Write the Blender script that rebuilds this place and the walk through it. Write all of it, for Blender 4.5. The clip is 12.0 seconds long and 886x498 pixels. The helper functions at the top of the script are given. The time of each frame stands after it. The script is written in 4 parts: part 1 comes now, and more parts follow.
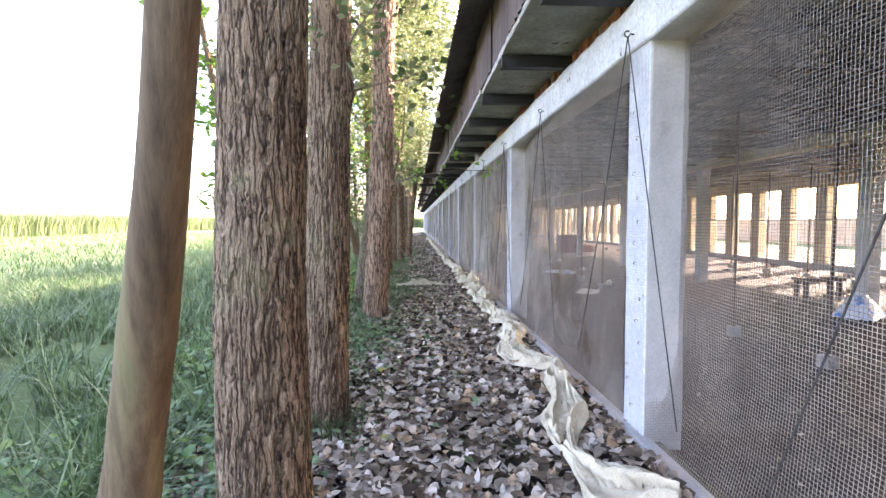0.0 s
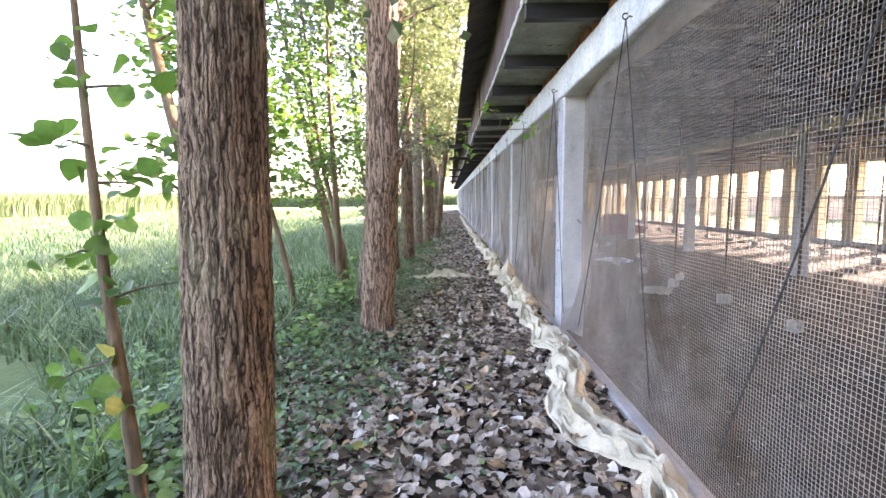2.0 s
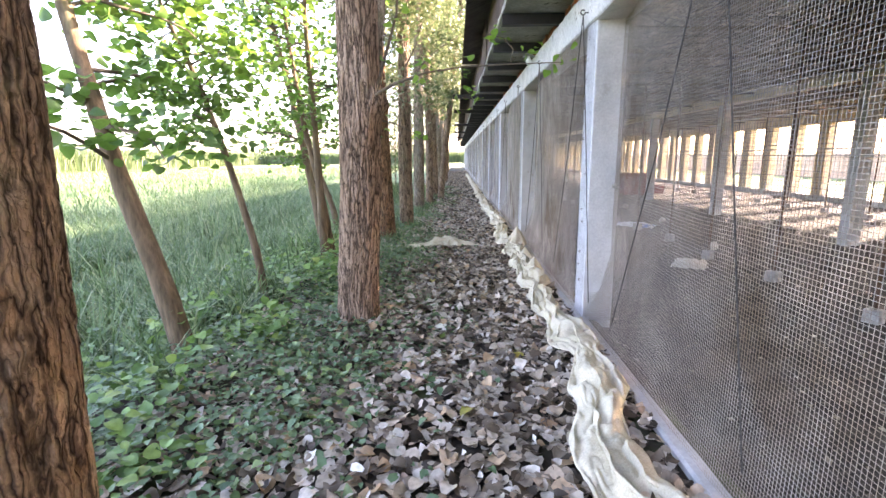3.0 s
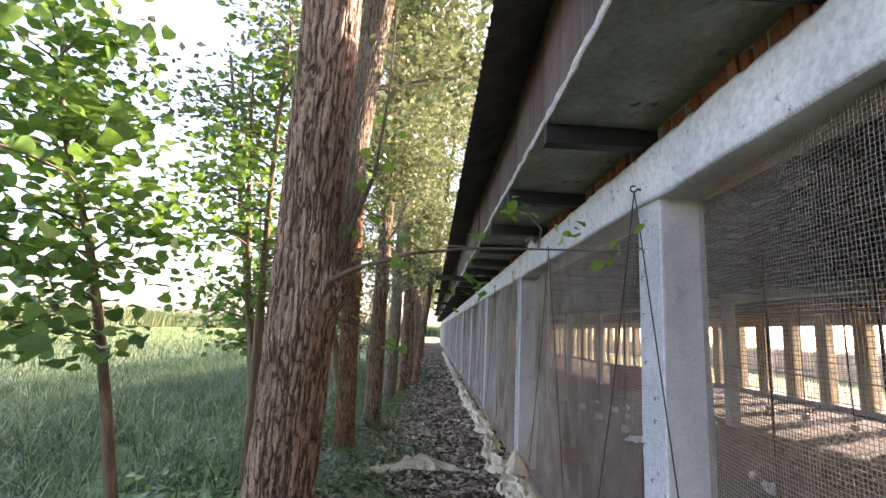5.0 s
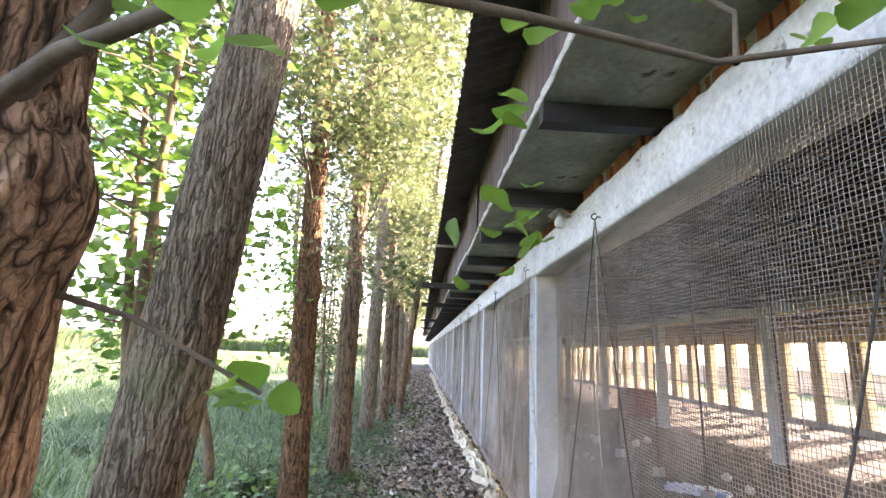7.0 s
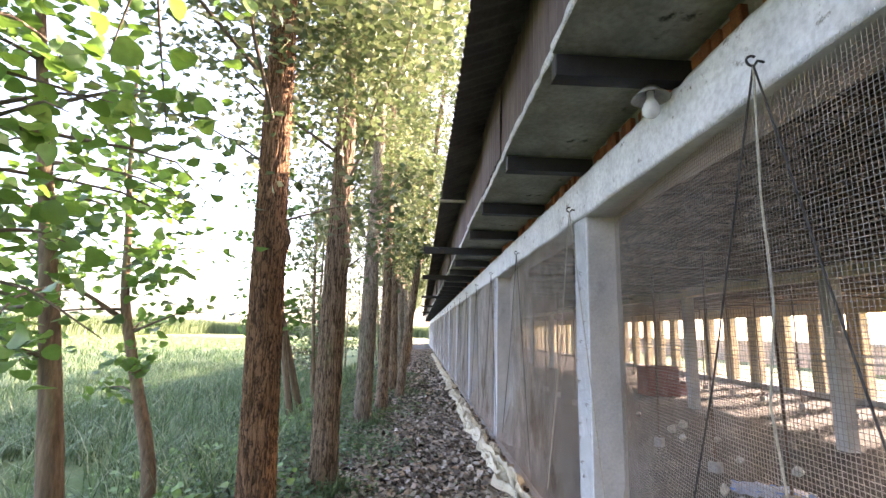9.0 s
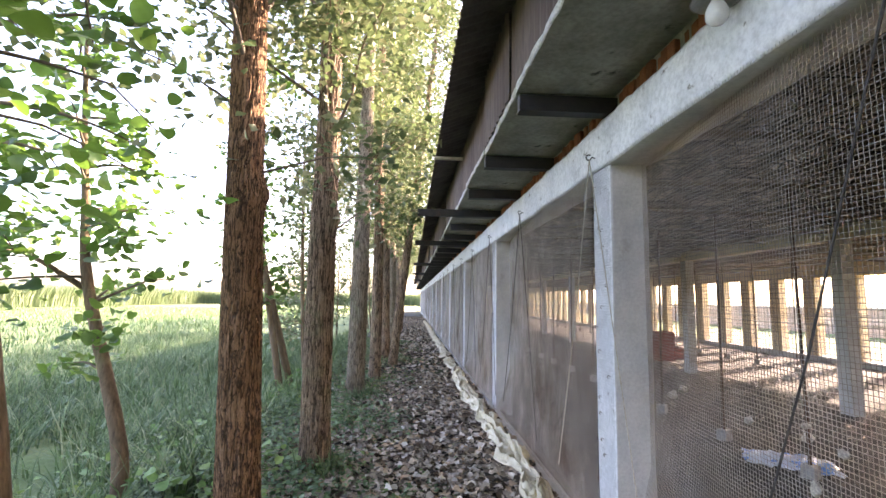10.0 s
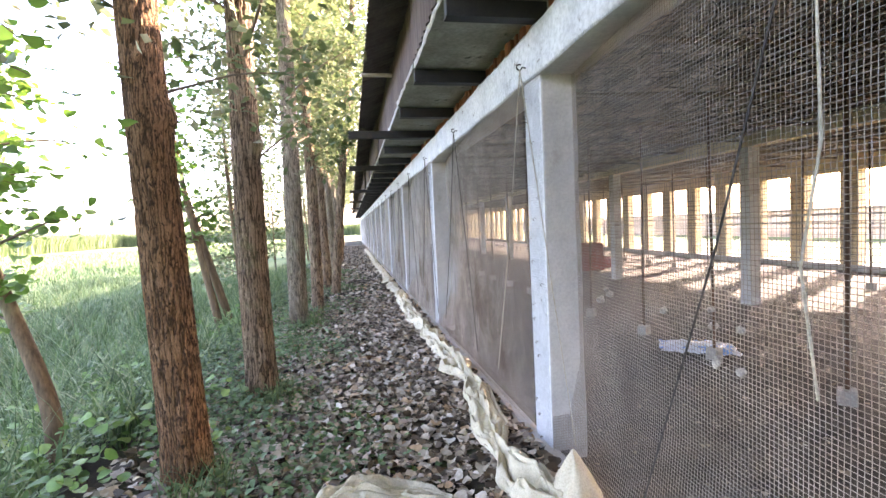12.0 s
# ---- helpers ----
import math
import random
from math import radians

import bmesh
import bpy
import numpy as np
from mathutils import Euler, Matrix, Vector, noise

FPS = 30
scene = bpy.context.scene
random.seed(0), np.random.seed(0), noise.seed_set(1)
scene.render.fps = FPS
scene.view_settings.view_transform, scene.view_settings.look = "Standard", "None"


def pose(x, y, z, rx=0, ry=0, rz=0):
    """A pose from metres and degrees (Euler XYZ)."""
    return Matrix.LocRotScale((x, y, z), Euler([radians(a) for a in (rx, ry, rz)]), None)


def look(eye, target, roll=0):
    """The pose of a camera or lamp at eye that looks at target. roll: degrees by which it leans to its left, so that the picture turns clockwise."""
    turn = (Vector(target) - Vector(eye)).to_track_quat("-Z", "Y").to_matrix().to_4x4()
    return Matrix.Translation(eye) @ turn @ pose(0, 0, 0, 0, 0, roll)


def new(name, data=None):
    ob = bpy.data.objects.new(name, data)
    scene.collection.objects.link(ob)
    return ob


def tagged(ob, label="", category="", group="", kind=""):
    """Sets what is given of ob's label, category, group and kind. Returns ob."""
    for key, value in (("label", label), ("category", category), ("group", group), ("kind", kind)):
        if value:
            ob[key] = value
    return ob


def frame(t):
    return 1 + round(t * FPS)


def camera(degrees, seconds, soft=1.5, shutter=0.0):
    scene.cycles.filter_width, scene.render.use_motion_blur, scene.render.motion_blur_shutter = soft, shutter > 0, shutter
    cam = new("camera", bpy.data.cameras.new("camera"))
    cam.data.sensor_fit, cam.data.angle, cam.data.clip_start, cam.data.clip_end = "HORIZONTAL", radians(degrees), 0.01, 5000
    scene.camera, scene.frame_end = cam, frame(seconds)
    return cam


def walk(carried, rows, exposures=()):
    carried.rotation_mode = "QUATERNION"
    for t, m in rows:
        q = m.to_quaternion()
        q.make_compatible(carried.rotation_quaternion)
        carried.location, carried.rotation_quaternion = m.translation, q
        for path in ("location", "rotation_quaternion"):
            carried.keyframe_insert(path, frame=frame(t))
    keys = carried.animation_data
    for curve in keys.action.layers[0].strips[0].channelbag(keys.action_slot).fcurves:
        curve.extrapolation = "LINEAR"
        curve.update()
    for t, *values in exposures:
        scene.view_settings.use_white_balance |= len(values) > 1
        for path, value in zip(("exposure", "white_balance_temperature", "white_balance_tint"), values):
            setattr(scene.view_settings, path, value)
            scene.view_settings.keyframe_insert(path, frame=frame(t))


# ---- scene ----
# camera and its walk
cam = camera(86.9, 12.0)
PATH = [
    (0, (0.075, 0.960, 1.253), (0.198, 2.953, 1.139), -0.3),
    (0.5, (0.131, 1.291, 1.236), (0.223, 3.287, 1.154), -0.3),
    (1, (0.186, 1.685, 1.252), (0.226, 3.683, 1.172), -0.2),
    (1.5, (0.226, 2.115, 1.301), (0.220, 4.111, 1.171), -0.5),
    (2, (0.274, 2.571, 1.286), (0.246, 4.560, 1.076), -0.5),
    (2.5, (0.311, 3.006, 1.291), (0.276, 4.975, 0.943), -0.7),
    (2.7, (0.353, 3.196, 1.273), (0.296, 5.154, 0.873), -0.7),
    (4.3, (0.303, 4.248, 1.449), (0.315, 6.248, 1.475), 2.1),
    (4.5, (0.263, 4.375, 1.463), (0.289, 6.370, 1.602), 2.4),
    (5, (0.256, 4.734, 1.516), (0.286, 6.704, 1.859), 2.8),
    (5.5, (0.327, 5.142, 1.531), (0.350, 7.099, 1.945), 3.0),
    (6, (0.340, 5.510, 1.485), (0.387, 7.465, 1.902), 3.2),
    (6.5, (0.317, 5.890, 1.508), (0.397, 7.842, 1.936), 2.5),
    (8.3, (0.262, 7.105, 1.427), (0.322, 9.058, 1.853), 2.3),
    (8.5, (0.233, 7.217, 1.448), (0.327, 9.174, 1.850), 1.7),
    (9, (0.267, 7.493, 1.441), (0.354, 9.461, 1.789), 1.4),
    (9.5, (0.236, 7.786, 1.422), (0.357, 9.761, 1.710), 1.0),
    (10, (0.217, 7.891, 1.429), (0.350, 9.875, 1.644), 0.8),
    (10.5, (0.225, 7.896, 1.418), (0.404, 9.885, 1.525), -0.7),
    (11, (0.267, 7.914, 1.413), (0.574, 9.890, 1.411), -1.7),
    (11.5, (0.277, 7.929, 1.399), (0.668, 9.889, 1.323), -2.3),
    (12, (0.246, 7.919, 1.395), (0.628, 9.880, 1.290), -2.7),
]
EXPOSURES = [(t, stops, 7400, 29) for t, stops in ((0.0, 4.0), (1.0, 3.95), (1.6, 4.0), (2.6, 4.28), (4.4, 3.48), (5.5, 3.1), (6.5, 4.2), (8.5, 3.93), (9.0, 3.8), (9.5, 3.66), (11.0, 4.25), (12.0, 4.3))]
walk(cam, [(t, look(eye, target, roll)) for t, eye, target, roll in PATH], EXPOSURES)

# ---- world, sun, exposure ----
SUN_DIR = Vector((0.80, 0.42, 0.0)).normalized() * math.cos(radians(23)) + Vector((0, 0, math.sin(radians(23))))
world = bpy.data.worlds.new("sky")
scene.world = world
world.use_nodes = True
wn = world.node_tree
sky = wn.nodes.new("ShaderNodeTexSky")
sky.sky_type = 'NISHITA'
sky.sun_disc = False
sky.sun_elevation = radians(23)
sky.sun_rotation = math.atan2(SUN_DIR.x, SUN_DIR.y)
sky.dust_density = 3.0
sky.air_density = 0.8
wn.nodes["Background"].inputs["Strength"].default_value = 0.15
wn.links.new(sky.outputs[0], wn.nodes["Background"].inputs["Color"])
sun = new("sun", bpy.data.lights.new("sun", 'SUN'))
sun.data.energy = 3.2
sun.data.angle = radians(0.6)
sun.data.color = (1.0, 0.90, 0.74)
sun.matrix_world = look(SUN_DIR * 60, (0, 0, 0))

# ---- materials ----
def nodes_of(name):
    m = bpy.data.materials.new(name)
    m.use_nodes = True
    nt = m.node_tree
    return m, nt, nt.nodes["Principled BSDF"]


def add(nt, kind, **values):
    n = nt.nodes.new(kind)
    for k, v in values.items():
        n.inputs[k].default_value = v
    return n


def ramp(nt, src, stops):
    r = nt.nodes.new("ShaderNodeValToRGB")
    e = r.color_ramp.elements
    while len(e) < len(stops):
        e.new(0.5)
    for el, (p, c) in zip(e, stops):
        el.position, el.color = p, (*c, 1)
    nt.links.new(src, r.inputs["Fac"])
    return r


def mixed(nt, fac, a, b, mode='MIX'):
    m = nt.nodes.new("ShaderNodeMix")
    m.data_type, m.blend_type = 'RGBA', mode
    for v, i in ((fac, 0), (a, 6), (b, 7)):
        if isinstance(v, (int, float)):
            m.inputs[i].default_value = v
        elif isinstance(v, tuple):
            m.inputs[i].default_value = (*v, 1)
        else:
            nt.links.new(v, m.inputs[i])
    return m.outputs[2]


def surface(name, c0, c1, rough=0.85, scale=6.0, fine=60.0, bump=0.3, depth=0.004, stretch=(1, 1, 1), stain=None, stain_scale=1.5, stain_cut=(0.5, 0.62), vary=0.0, metal=0.0, grime=0.25):
    """Two scales of colour, stains with a shape, and a fine relief."""
    m, nt, bsdf = nodes_of(name)
    co = nt.nodes.new("ShaderNodeTexCoord")
    mp = nt.nodes.new("ShaderNodeMapping")
    mp.inputs["Scale"].default_value = stretch
    nt.links.new(co.outputs["Object"], mp.inputs[0])
    big = add(nt, "ShaderNodeTexNoise", Scale=scale, Detail=5.0, Roughness=0.6)
    small = add(nt, "ShaderNodeTexNoise", Scale=fine, Detail=4.0, Roughness=0.65)
    for n in (big, small):
        nt.links.new(mp.outputs[0], n.inputs["Vector"])
    col = ramp(nt, big.outputs["Fac"], [(0.32, c0), (0.68, c1)]).outputs[0]
    dark = ramp(nt, small.outputs["Fac"], [(0.35, (1 - grime,) * 3), (0.6, (1, 1, 1))]).outputs[0]
    col = mixed(nt, 1.0, col, dark, 'MULTIPLY')
    if stain:
        st = add(nt, "ShaderNodeTexNoise", Scale=stain_scale, Detail=7.0, Roughness=0.68)
        nt.links.new(mp.outputs[0], st.inputs["Vector"])
        k = ramp(nt, st.outputs["Fac"], [(stain_cut[0], (0, 0, 0)), (stain_cut[1], (1, 1, 1))]).outputs[0]
        col = mixed(nt, k, col, stain)
    if vary:
        oi = nt.nodes.new("ShaderNodeObjectInfo")
        v = ramp(nt, oi.outputs["Random"], [(0, (1 - vary,) * 3), (1, (1 + vary * 0.5,) * 3)]).outputs[0]
        col = mixed(nt, 1.0, col, v, 'MULTIPLY')
    nt.links.new(col, bsdf.inputs["Base Color"])
    bsdf.inputs["Roughness"].default_value = rough
    bsdf.inputs["Metallic"].default_value = metal
    bsdf.inputs["Specular IOR Level"].default_value = 0.3
    bp = add(nt, "ShaderNodeBump", Strength=bump, Distance=depth)
    h = mixed(nt, 0.5, big.outputs["Fac"], small.outputs["Fac"])
    nt.links.new(h, bp.inputs["Height"])
    nt.links.new(bp.outputs[0], bsdf.inputs["Normal"])
    return m


def leafy(name, stops, translucent=0.45, rough=0.5, glow=(0.30, 0.42, 0.06)):
    """Thin leaves: colour by leaf, light passing through."""
    m, nt, bsdf = nodes_of(name)
    g = nt.nodes.new("ShaderNodeNewGeometry")
    col = ramp(nt, g.outputs["Random Per Island"], stops).outputs[0]
    co = nt.nodes.new("ShaderNodeTexCoord")
    n = add(nt, "ShaderNodeTexNoise", Scale=40.0, Detail=3.0)
    nt.links.new(co.outputs["Object"], n.inputs["Vector"])
    d = ramp(nt, n.outputs["Fac"], [(0.3, (0.72, 0.72, 0.72)), (0.65, (1.08, 1.08, 1.08))]).outputs[0]
    col = mixed(nt, 1.0, col, d, 'MULTIPLY')
    nt.links.new(col, bsdf.inputs["Base Color"])
    bsdf.inputs["Roughness"].default_value = rough
    bsdf.inputs["Specular IOR Level"].default_value = 0.35
    if translucent:
        tr = nt.nodes.new("ShaderNodeBsdfTranslucent")
        nt.links.new(mixed(nt, 0.6, col, glow), tr.inputs[0])
        mx = nt.nodes.new("ShaderNodeMixShader")
        mx.inputs[0].default_value = translucent
        nt.links.new(bsdf.outputs[0], mx.inputs[1])
        nt.links.new(tr.outputs[0], mx.inputs[2])
        nt.links.new(mx.outputs[0], nt.nodes["Material Output"].inputs[0])
    return m


def bark(name, low, high, moss=None, rough=0.92, plate=34.0, pits=0.0):
    """Bark: interlaced upright furrows at two scales, short cross cracks, lichen patches; the furrows' dark tone and
    their shading are both put into the colour, also where the shape's own ridges dip.
    """
    m, nt, bsdf = nodes_of(name)
    at = nt.nodes.new("ShaderNodeAttribute")
    at.attribute_name = "ridge"
    co = nt.nodes.new("ShaderNodeTexCoord")
    wp = add(nt, "ShaderNodeTexNoise", Scale=14.0, Detail=3.0, Roughness=0.6)
    nt.links.new(co.outputs["Object"], wp.inputs["Vector"])
    sh = nt.nodes.new("ShaderNodeVectorMath")
    sh.operation = 'MULTIPLY_ADD'
    nt.links.new(wp.outputs["Color"], sh.inputs[0])
    sh.inputs[1].default_value = (0.022, 0.022, 0.05)
    nt.links.new(co.outputs["Object"], sh.inputs[2])

    def stretched(z, scale, detail, roughness=0.6):
        mp = nt.nodes.new("ShaderNodeMapping")
        mp.inputs["Scale"].default_value = (1, 1, z)
        nt.links.new(sh.outputs[0], mp.inputs[0])
        n = add(nt, "ShaderNodeTexNoise", Scale=scale, Detail=detail, Roughness=roughness)
        nt.links.new(mp.outputs[0], n.inputs["Vector"])
        return n.outputs["Fac"]

    def furrow(z, scale, width, floor):
        d = nt.nodes.new("ShaderNodeMath")
        d.operation = 'SUBTRACT'
        nt.links.new(stretched(z, scale, 0.6, 0.5), d.inputs[0])
        d.inputs[1].default_value = 0.5
        a = nt.nodes.new("ShaderNodeMath")
        a.operation = 'ABSOLUTE'
        nt.links.new(d.outputs[0], a.inputs[0])
        # graded edge: the furrow's shading painted along with its dark tone
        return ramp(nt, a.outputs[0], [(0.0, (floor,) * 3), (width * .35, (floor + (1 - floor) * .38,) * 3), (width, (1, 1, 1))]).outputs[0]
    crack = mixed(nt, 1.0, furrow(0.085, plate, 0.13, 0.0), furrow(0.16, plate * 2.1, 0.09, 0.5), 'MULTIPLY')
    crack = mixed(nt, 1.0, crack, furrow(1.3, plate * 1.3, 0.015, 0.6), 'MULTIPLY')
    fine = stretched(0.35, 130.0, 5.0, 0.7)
    # low places of the trunk's shape get shade in their colour
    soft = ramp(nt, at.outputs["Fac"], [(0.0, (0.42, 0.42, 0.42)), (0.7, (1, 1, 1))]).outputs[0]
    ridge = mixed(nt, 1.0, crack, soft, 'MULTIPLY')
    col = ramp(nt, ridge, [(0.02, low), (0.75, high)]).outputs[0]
    d = ramp(nt, fine, [(0.3, (0.66, 0.64, 0.62)), (0.66, (1.18, 1.18, 1.18))]).outputs[0]
    col = mixed(nt, 1.0, col, d, 'MULTIPLY')
    b = add(nt, "ShaderNodeTexNoise", Scale=4.0, Detail=5.0, Roughness=0.6)
    nt.links.new(co.outputs["Object"], b.inputs["Vector"])
    t = ramp(nt, b.outputs["Fac"], [(0.35, (0.80, 0.75, 0.70)), (0.65, (1.12, 1.12, 1.12))]).outputs[0]
    col = mixed(nt, 1.0, col, t, 'MULTIPLY')
    if pits:
        k = ramp(nt, stretched(0.5, 42.0, 3.0), [(0.34, (1, 1, 1)), (0.42, (0, 0, 0))]).outputs[0]
        col = mixed(nt, k, col, low)
    if moss:
        k = ramp(nt, b.outputs["Fac"], [(0.54, (0, 0, 0)), (0.70, (0.5, 0.5, 0.5))]).outputs[0]
        col = mixed(nt, k, col, moss)
    nt.links.new(col, bsdf.inputs["Base Color"])
    bsdf.inputs["Roughness"].default_value = rough
    bsdf.inputs["Specular IOR Level"].default_value = 0.15
    bp = add(nt, "ShaderNodeBump", Strength=1.0, Distance=0.02)
    hgt = mixed(nt, 0.3, crack, fine)
    nt.links.new(hgt, bp.inputs["Height"])
    nt.links.new(bp.outputs[0], bsdf.inputs["Normal"])
    return m


def by_island(name, stops, rough=0.85):
    return leafy(name, stops, 0.0, rough)


WHITEWASH = surface("whitewash", (0.62, 0.635, 0.655), (0.82, 0.83, 0.845), 0.9, 4, 38, 0.8, 0.009, stain=(0.20, 0.185, 0.165), stain_scale=10.0, stain_cut=(0.615, 0.68), grime=0.24)
CEMENT = surface("bare cement", (0.40, 0.39, 0.375), (0.55, 0.54, 0.52), 0.93, 4, 60, 0.35, 0.004, stain=(0.27, 0.255, 0.235), stain_scale=5.0, stain_cut=(0.60, 0.74), grime=0.14)
SLAB = surface("slab underside", (0.22, 0.225, 0.185), (0.42, 0.425, 0.36), 0.9, 3, 30, 0.25, 0.003, stain=(0.055, 0.05, 0.038), stain_scale=3.6, stain_cut=(0.60, 0.66))
SLAB_EDGE = surface("chalky slab edge", (0.42, 0.42, 0.40), (0.66, 0.66, 0.63), 0.95, 9, 70, 0.5, 0.004, grime=0.4)
IRON = surface("black painted iron", (0.018, 0.018, 0.02), (0.035, 0.032, 0.03), 0.55, 9, 90, 0.3, 0.002, stain=(0.09, 0.05, 0.03), stain_scale=6, stain_cut=(0.62, 0.75))
SHEET = surface("weathered brown sheet", (0.085, 0.060, 0.055), (0.15, 0.115, 0.105), 0.75, 3, 40, 0.2, 0.002, stretch=(1, 1, 0.18), stain=(0.24, 0.21, 0.20), stain_scale=5, stain_cut=(0.60, 0.78))
ROOFING = surface("roof sheet", (0.085, 0.075, 0.068), (0.15, 0.135, 0.12), 0.7, 4, 40, 0.2, 0.002, stain=(0.05, 0.04, 0.035), stain_scale=1.2)
BRICK = surface("red brick", (0.27, 0.095, 0.05), (0.42, 0.17, 0.09), 0.9, 12, 80, 0.6, 0.004, vary=0.35, grime=0.35)
MORTAR = surface("mortar", (0.25, 0.24, 0.22), (0.38, 0.36, 0.33), 0.95, 20, 90, 0.5, 0.004)
WIRE = surface("dusty wire", (0.23, 0.205, 0.18), (0.40, 0.365, 0.325), 0.75, 3, 30, 0.0, 0.001, stain=(0.15, 0.12, 0.09), stain_scale=1.1, stain_cut=(0.54, 0.66))
LIMED = surface("limed wire", (0.38, 0.39, 0.40), (0.60, 0.61, 0.62), 0.9, 9, 60, 0.0, 0.001)
ROD = surface("rusty rod", (0.06, 0.035, 0.022), (0.12, 0.07, 0.045), 0.85, 12, 70, 0.3, 0.002)
ROPE = surface("dark cord", (0.035, 0.033, 0.032), (0.08, 0.075, 0.07), 0.9, 30, 120, 0.3, 0.001)
ROPE_PALE = surface("pale cord", (0.35, 0.32, 0.26), (0.5, 0.46, 0.38), 0.9, 30, 120, 0.3, 0.001)
LITTER = surface("poultry litter", (0.026, 0.021, 0.017), (0.082, 0.067, 0.054), 0.97, 3.5, 48, 1.0, 0.04, stain=(0.022, 0.017, 0.013), stain_scale=2.2, stain_cut=(0.50, 0.60), grime=0.65)
CEILING = surface("sooty straw", (0.028, 0.020, 0.013), (0.62, 0.49, 0.36), 0.97, 6, 55, 1.0, 0.04, stretch=(1, 0.35, 1), grime=0.8)
BAMBOO = surface("bamboo pole", (0.09, 0.065, 0.04), (0.17, 0.125, 0.08), 0.8, 5, 50, 0.2, 0.002)
# limewash made lighter and yellower to carry bounce light off the sunlit floor
BOUNCE_LIT_LIME = surface("limewash with warm bounce light", (0.66, 0.53, 0.34), (0.84, 0.72, 0.50), 0.92, 4, 50, 0.3, 0.003, stain=(0.42, 0.34, 0.23), stain_scale=3, stain_cut=(0.57, 0.7))
SOIL = surface("dark soil", (0.032, 0.024, 0.018), (0.07, 0.056, 0.043), 0.97, 3, 30, 0.8, 0.02, stain=(0.06, 0.075, 0.03), stain_scale=0.8, stain_cut=(0.5, 0.6))
FIELD = surface("grass field", (0.055, 0.11, 0.04), (0.12, 0.185, 0.065), 0.95, 0.5, 18, 0.8, 0.05, stain=(0.22, 0.25, 0.10), stain_scale=0.12, stain_cut=(0.42, 0.6), grime=0.35)
TARP = surface("cream woven sacking", (0.50, 0.435, 0.315), (0.70, 0.63, 0.48), 0.85, 4, 120, 0.3, 0.003, stain=(0.33, 0.27, 0.17), stain_scale=6, stain_cut=(0.58, 0.72), grime=0.22)
RED_PLASTIC = surface("red plastic", (0.17, 0.035, 0.03), (0.25, 0.06, 0.05), 0.5, 6, 60, 0.1, 0.001)
PALE_FEED = surface("pale block", (0.45, 0.42, 0.36), (0.62, 0.59, 0.52), 0.9, 20, 90, 0.4, 0.003)
CLOD = surface("lime clod", (0.24, 0.22, 0.19), (0.44, 0.41, 0.36), 0.95, 60, 200, 0.6, 0.004, grime=0.4)
GREY_BLOCK = surface("cement block", (0.24, 0.23, 0.21), (0.34, 0.33, 0.31), 0.93, 20, 90, 0.5, 0.004)
FILM = surface("blue white film", (0.50, 0.55, 0.66), (0.72, 0.75, 0.80), 0.35, 10, 60, 0.3, 0.003, stain=(0.06, 0.20, 0.55), stain_scale=6, stain_cut=(0.54, 0.58), grime=0.1)
ENAMEL = surface("enamel shade", (0.28, 0.27, 0.25), (0.42, 0.40, 0.37), 0.45, 10, 60, 0.2, 0.001)
BULB = surface("opal bulb", (0.62, 0.62, 0.60), (0.75, 0.75, 0.73), 0.25, 10, 60, 0.05, 0.001, grime=0.08)
PALE_WALL = surface("pale brick wall", (0.50, 0.40, 0.33), (0.66, 0.57, 0.49), 0.9, 1.2, 20, 0.3, 0.004, stretch=(1, 0.3, 2.0))
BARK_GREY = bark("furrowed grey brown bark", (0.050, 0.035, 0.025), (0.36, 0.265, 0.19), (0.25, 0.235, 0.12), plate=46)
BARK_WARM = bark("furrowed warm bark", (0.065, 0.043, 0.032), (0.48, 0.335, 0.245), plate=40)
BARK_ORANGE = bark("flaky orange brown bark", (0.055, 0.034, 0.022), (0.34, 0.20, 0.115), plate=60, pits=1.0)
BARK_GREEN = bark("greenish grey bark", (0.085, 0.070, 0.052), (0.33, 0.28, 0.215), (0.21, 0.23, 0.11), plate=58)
YOUNG_BARK = surface("smooth young bark", (0.085, 0.058, 0.034), (0.205, 0.145, 0.088), 0.9, 14, 60, 0.9, 0.008, stretch=(1, 1, 0.16), stain=(0.16, 0.15, 0.075), stain_scale=7, stain_cut=(0.56, 0.72), grime=0.4)
STRAW = by_island("straw and feathers", [(0.0, (0.04, 0.03, 0.022)), (0.5, (0.12, 0.098, 0.072)), (0.9, (0.24, 0.20, 0.15)), (1.0, (0.36, 0.33, 0.28))])
TWIG = surface("twig bark", (0.09, 0.07, 0.05), (0.17, 0.135, 0.10), 0.9, 15, 90, 0.4, 0.002)
LEAF = leafy("fresh poplar leaf", [(0.0, (0.030, 0.072, 0.024)), (0.45, (0.06, 0.14, 0.04)), (0.85, (0.12, 0.24, 0.06)), (1.0, (0.24, 0.33, 0.11))], 0.38, 0.42, (0.21, 0.40, 0.05))
LEAF_CROWN = leafy("sunlit crown leaf", [(0.0, (0.035, 0.075, 0.03)), (0.35, (0.065, 0.115, 0.045)), (0.7, (0.13, 0.17, 0.08)), (1.0, (0.34, 0.33, 0.21))], 0.28, 0.5, (0.19, 0.245, 0.10))
DRY = leafy("dry fallen leaf", [(0.0, (0.035, 0.024, 0.016)), (0.28, (0.15, 0.105, 0.07)), (0.55, (0.42, 0.345, 0.27)), (0.78, (0.60, 0.52, 0.435)), (0.88, (0.46, 0.29, 0.16)), (1.0, (0.76, 0.69, 0.60))], 0.0, 0.6)
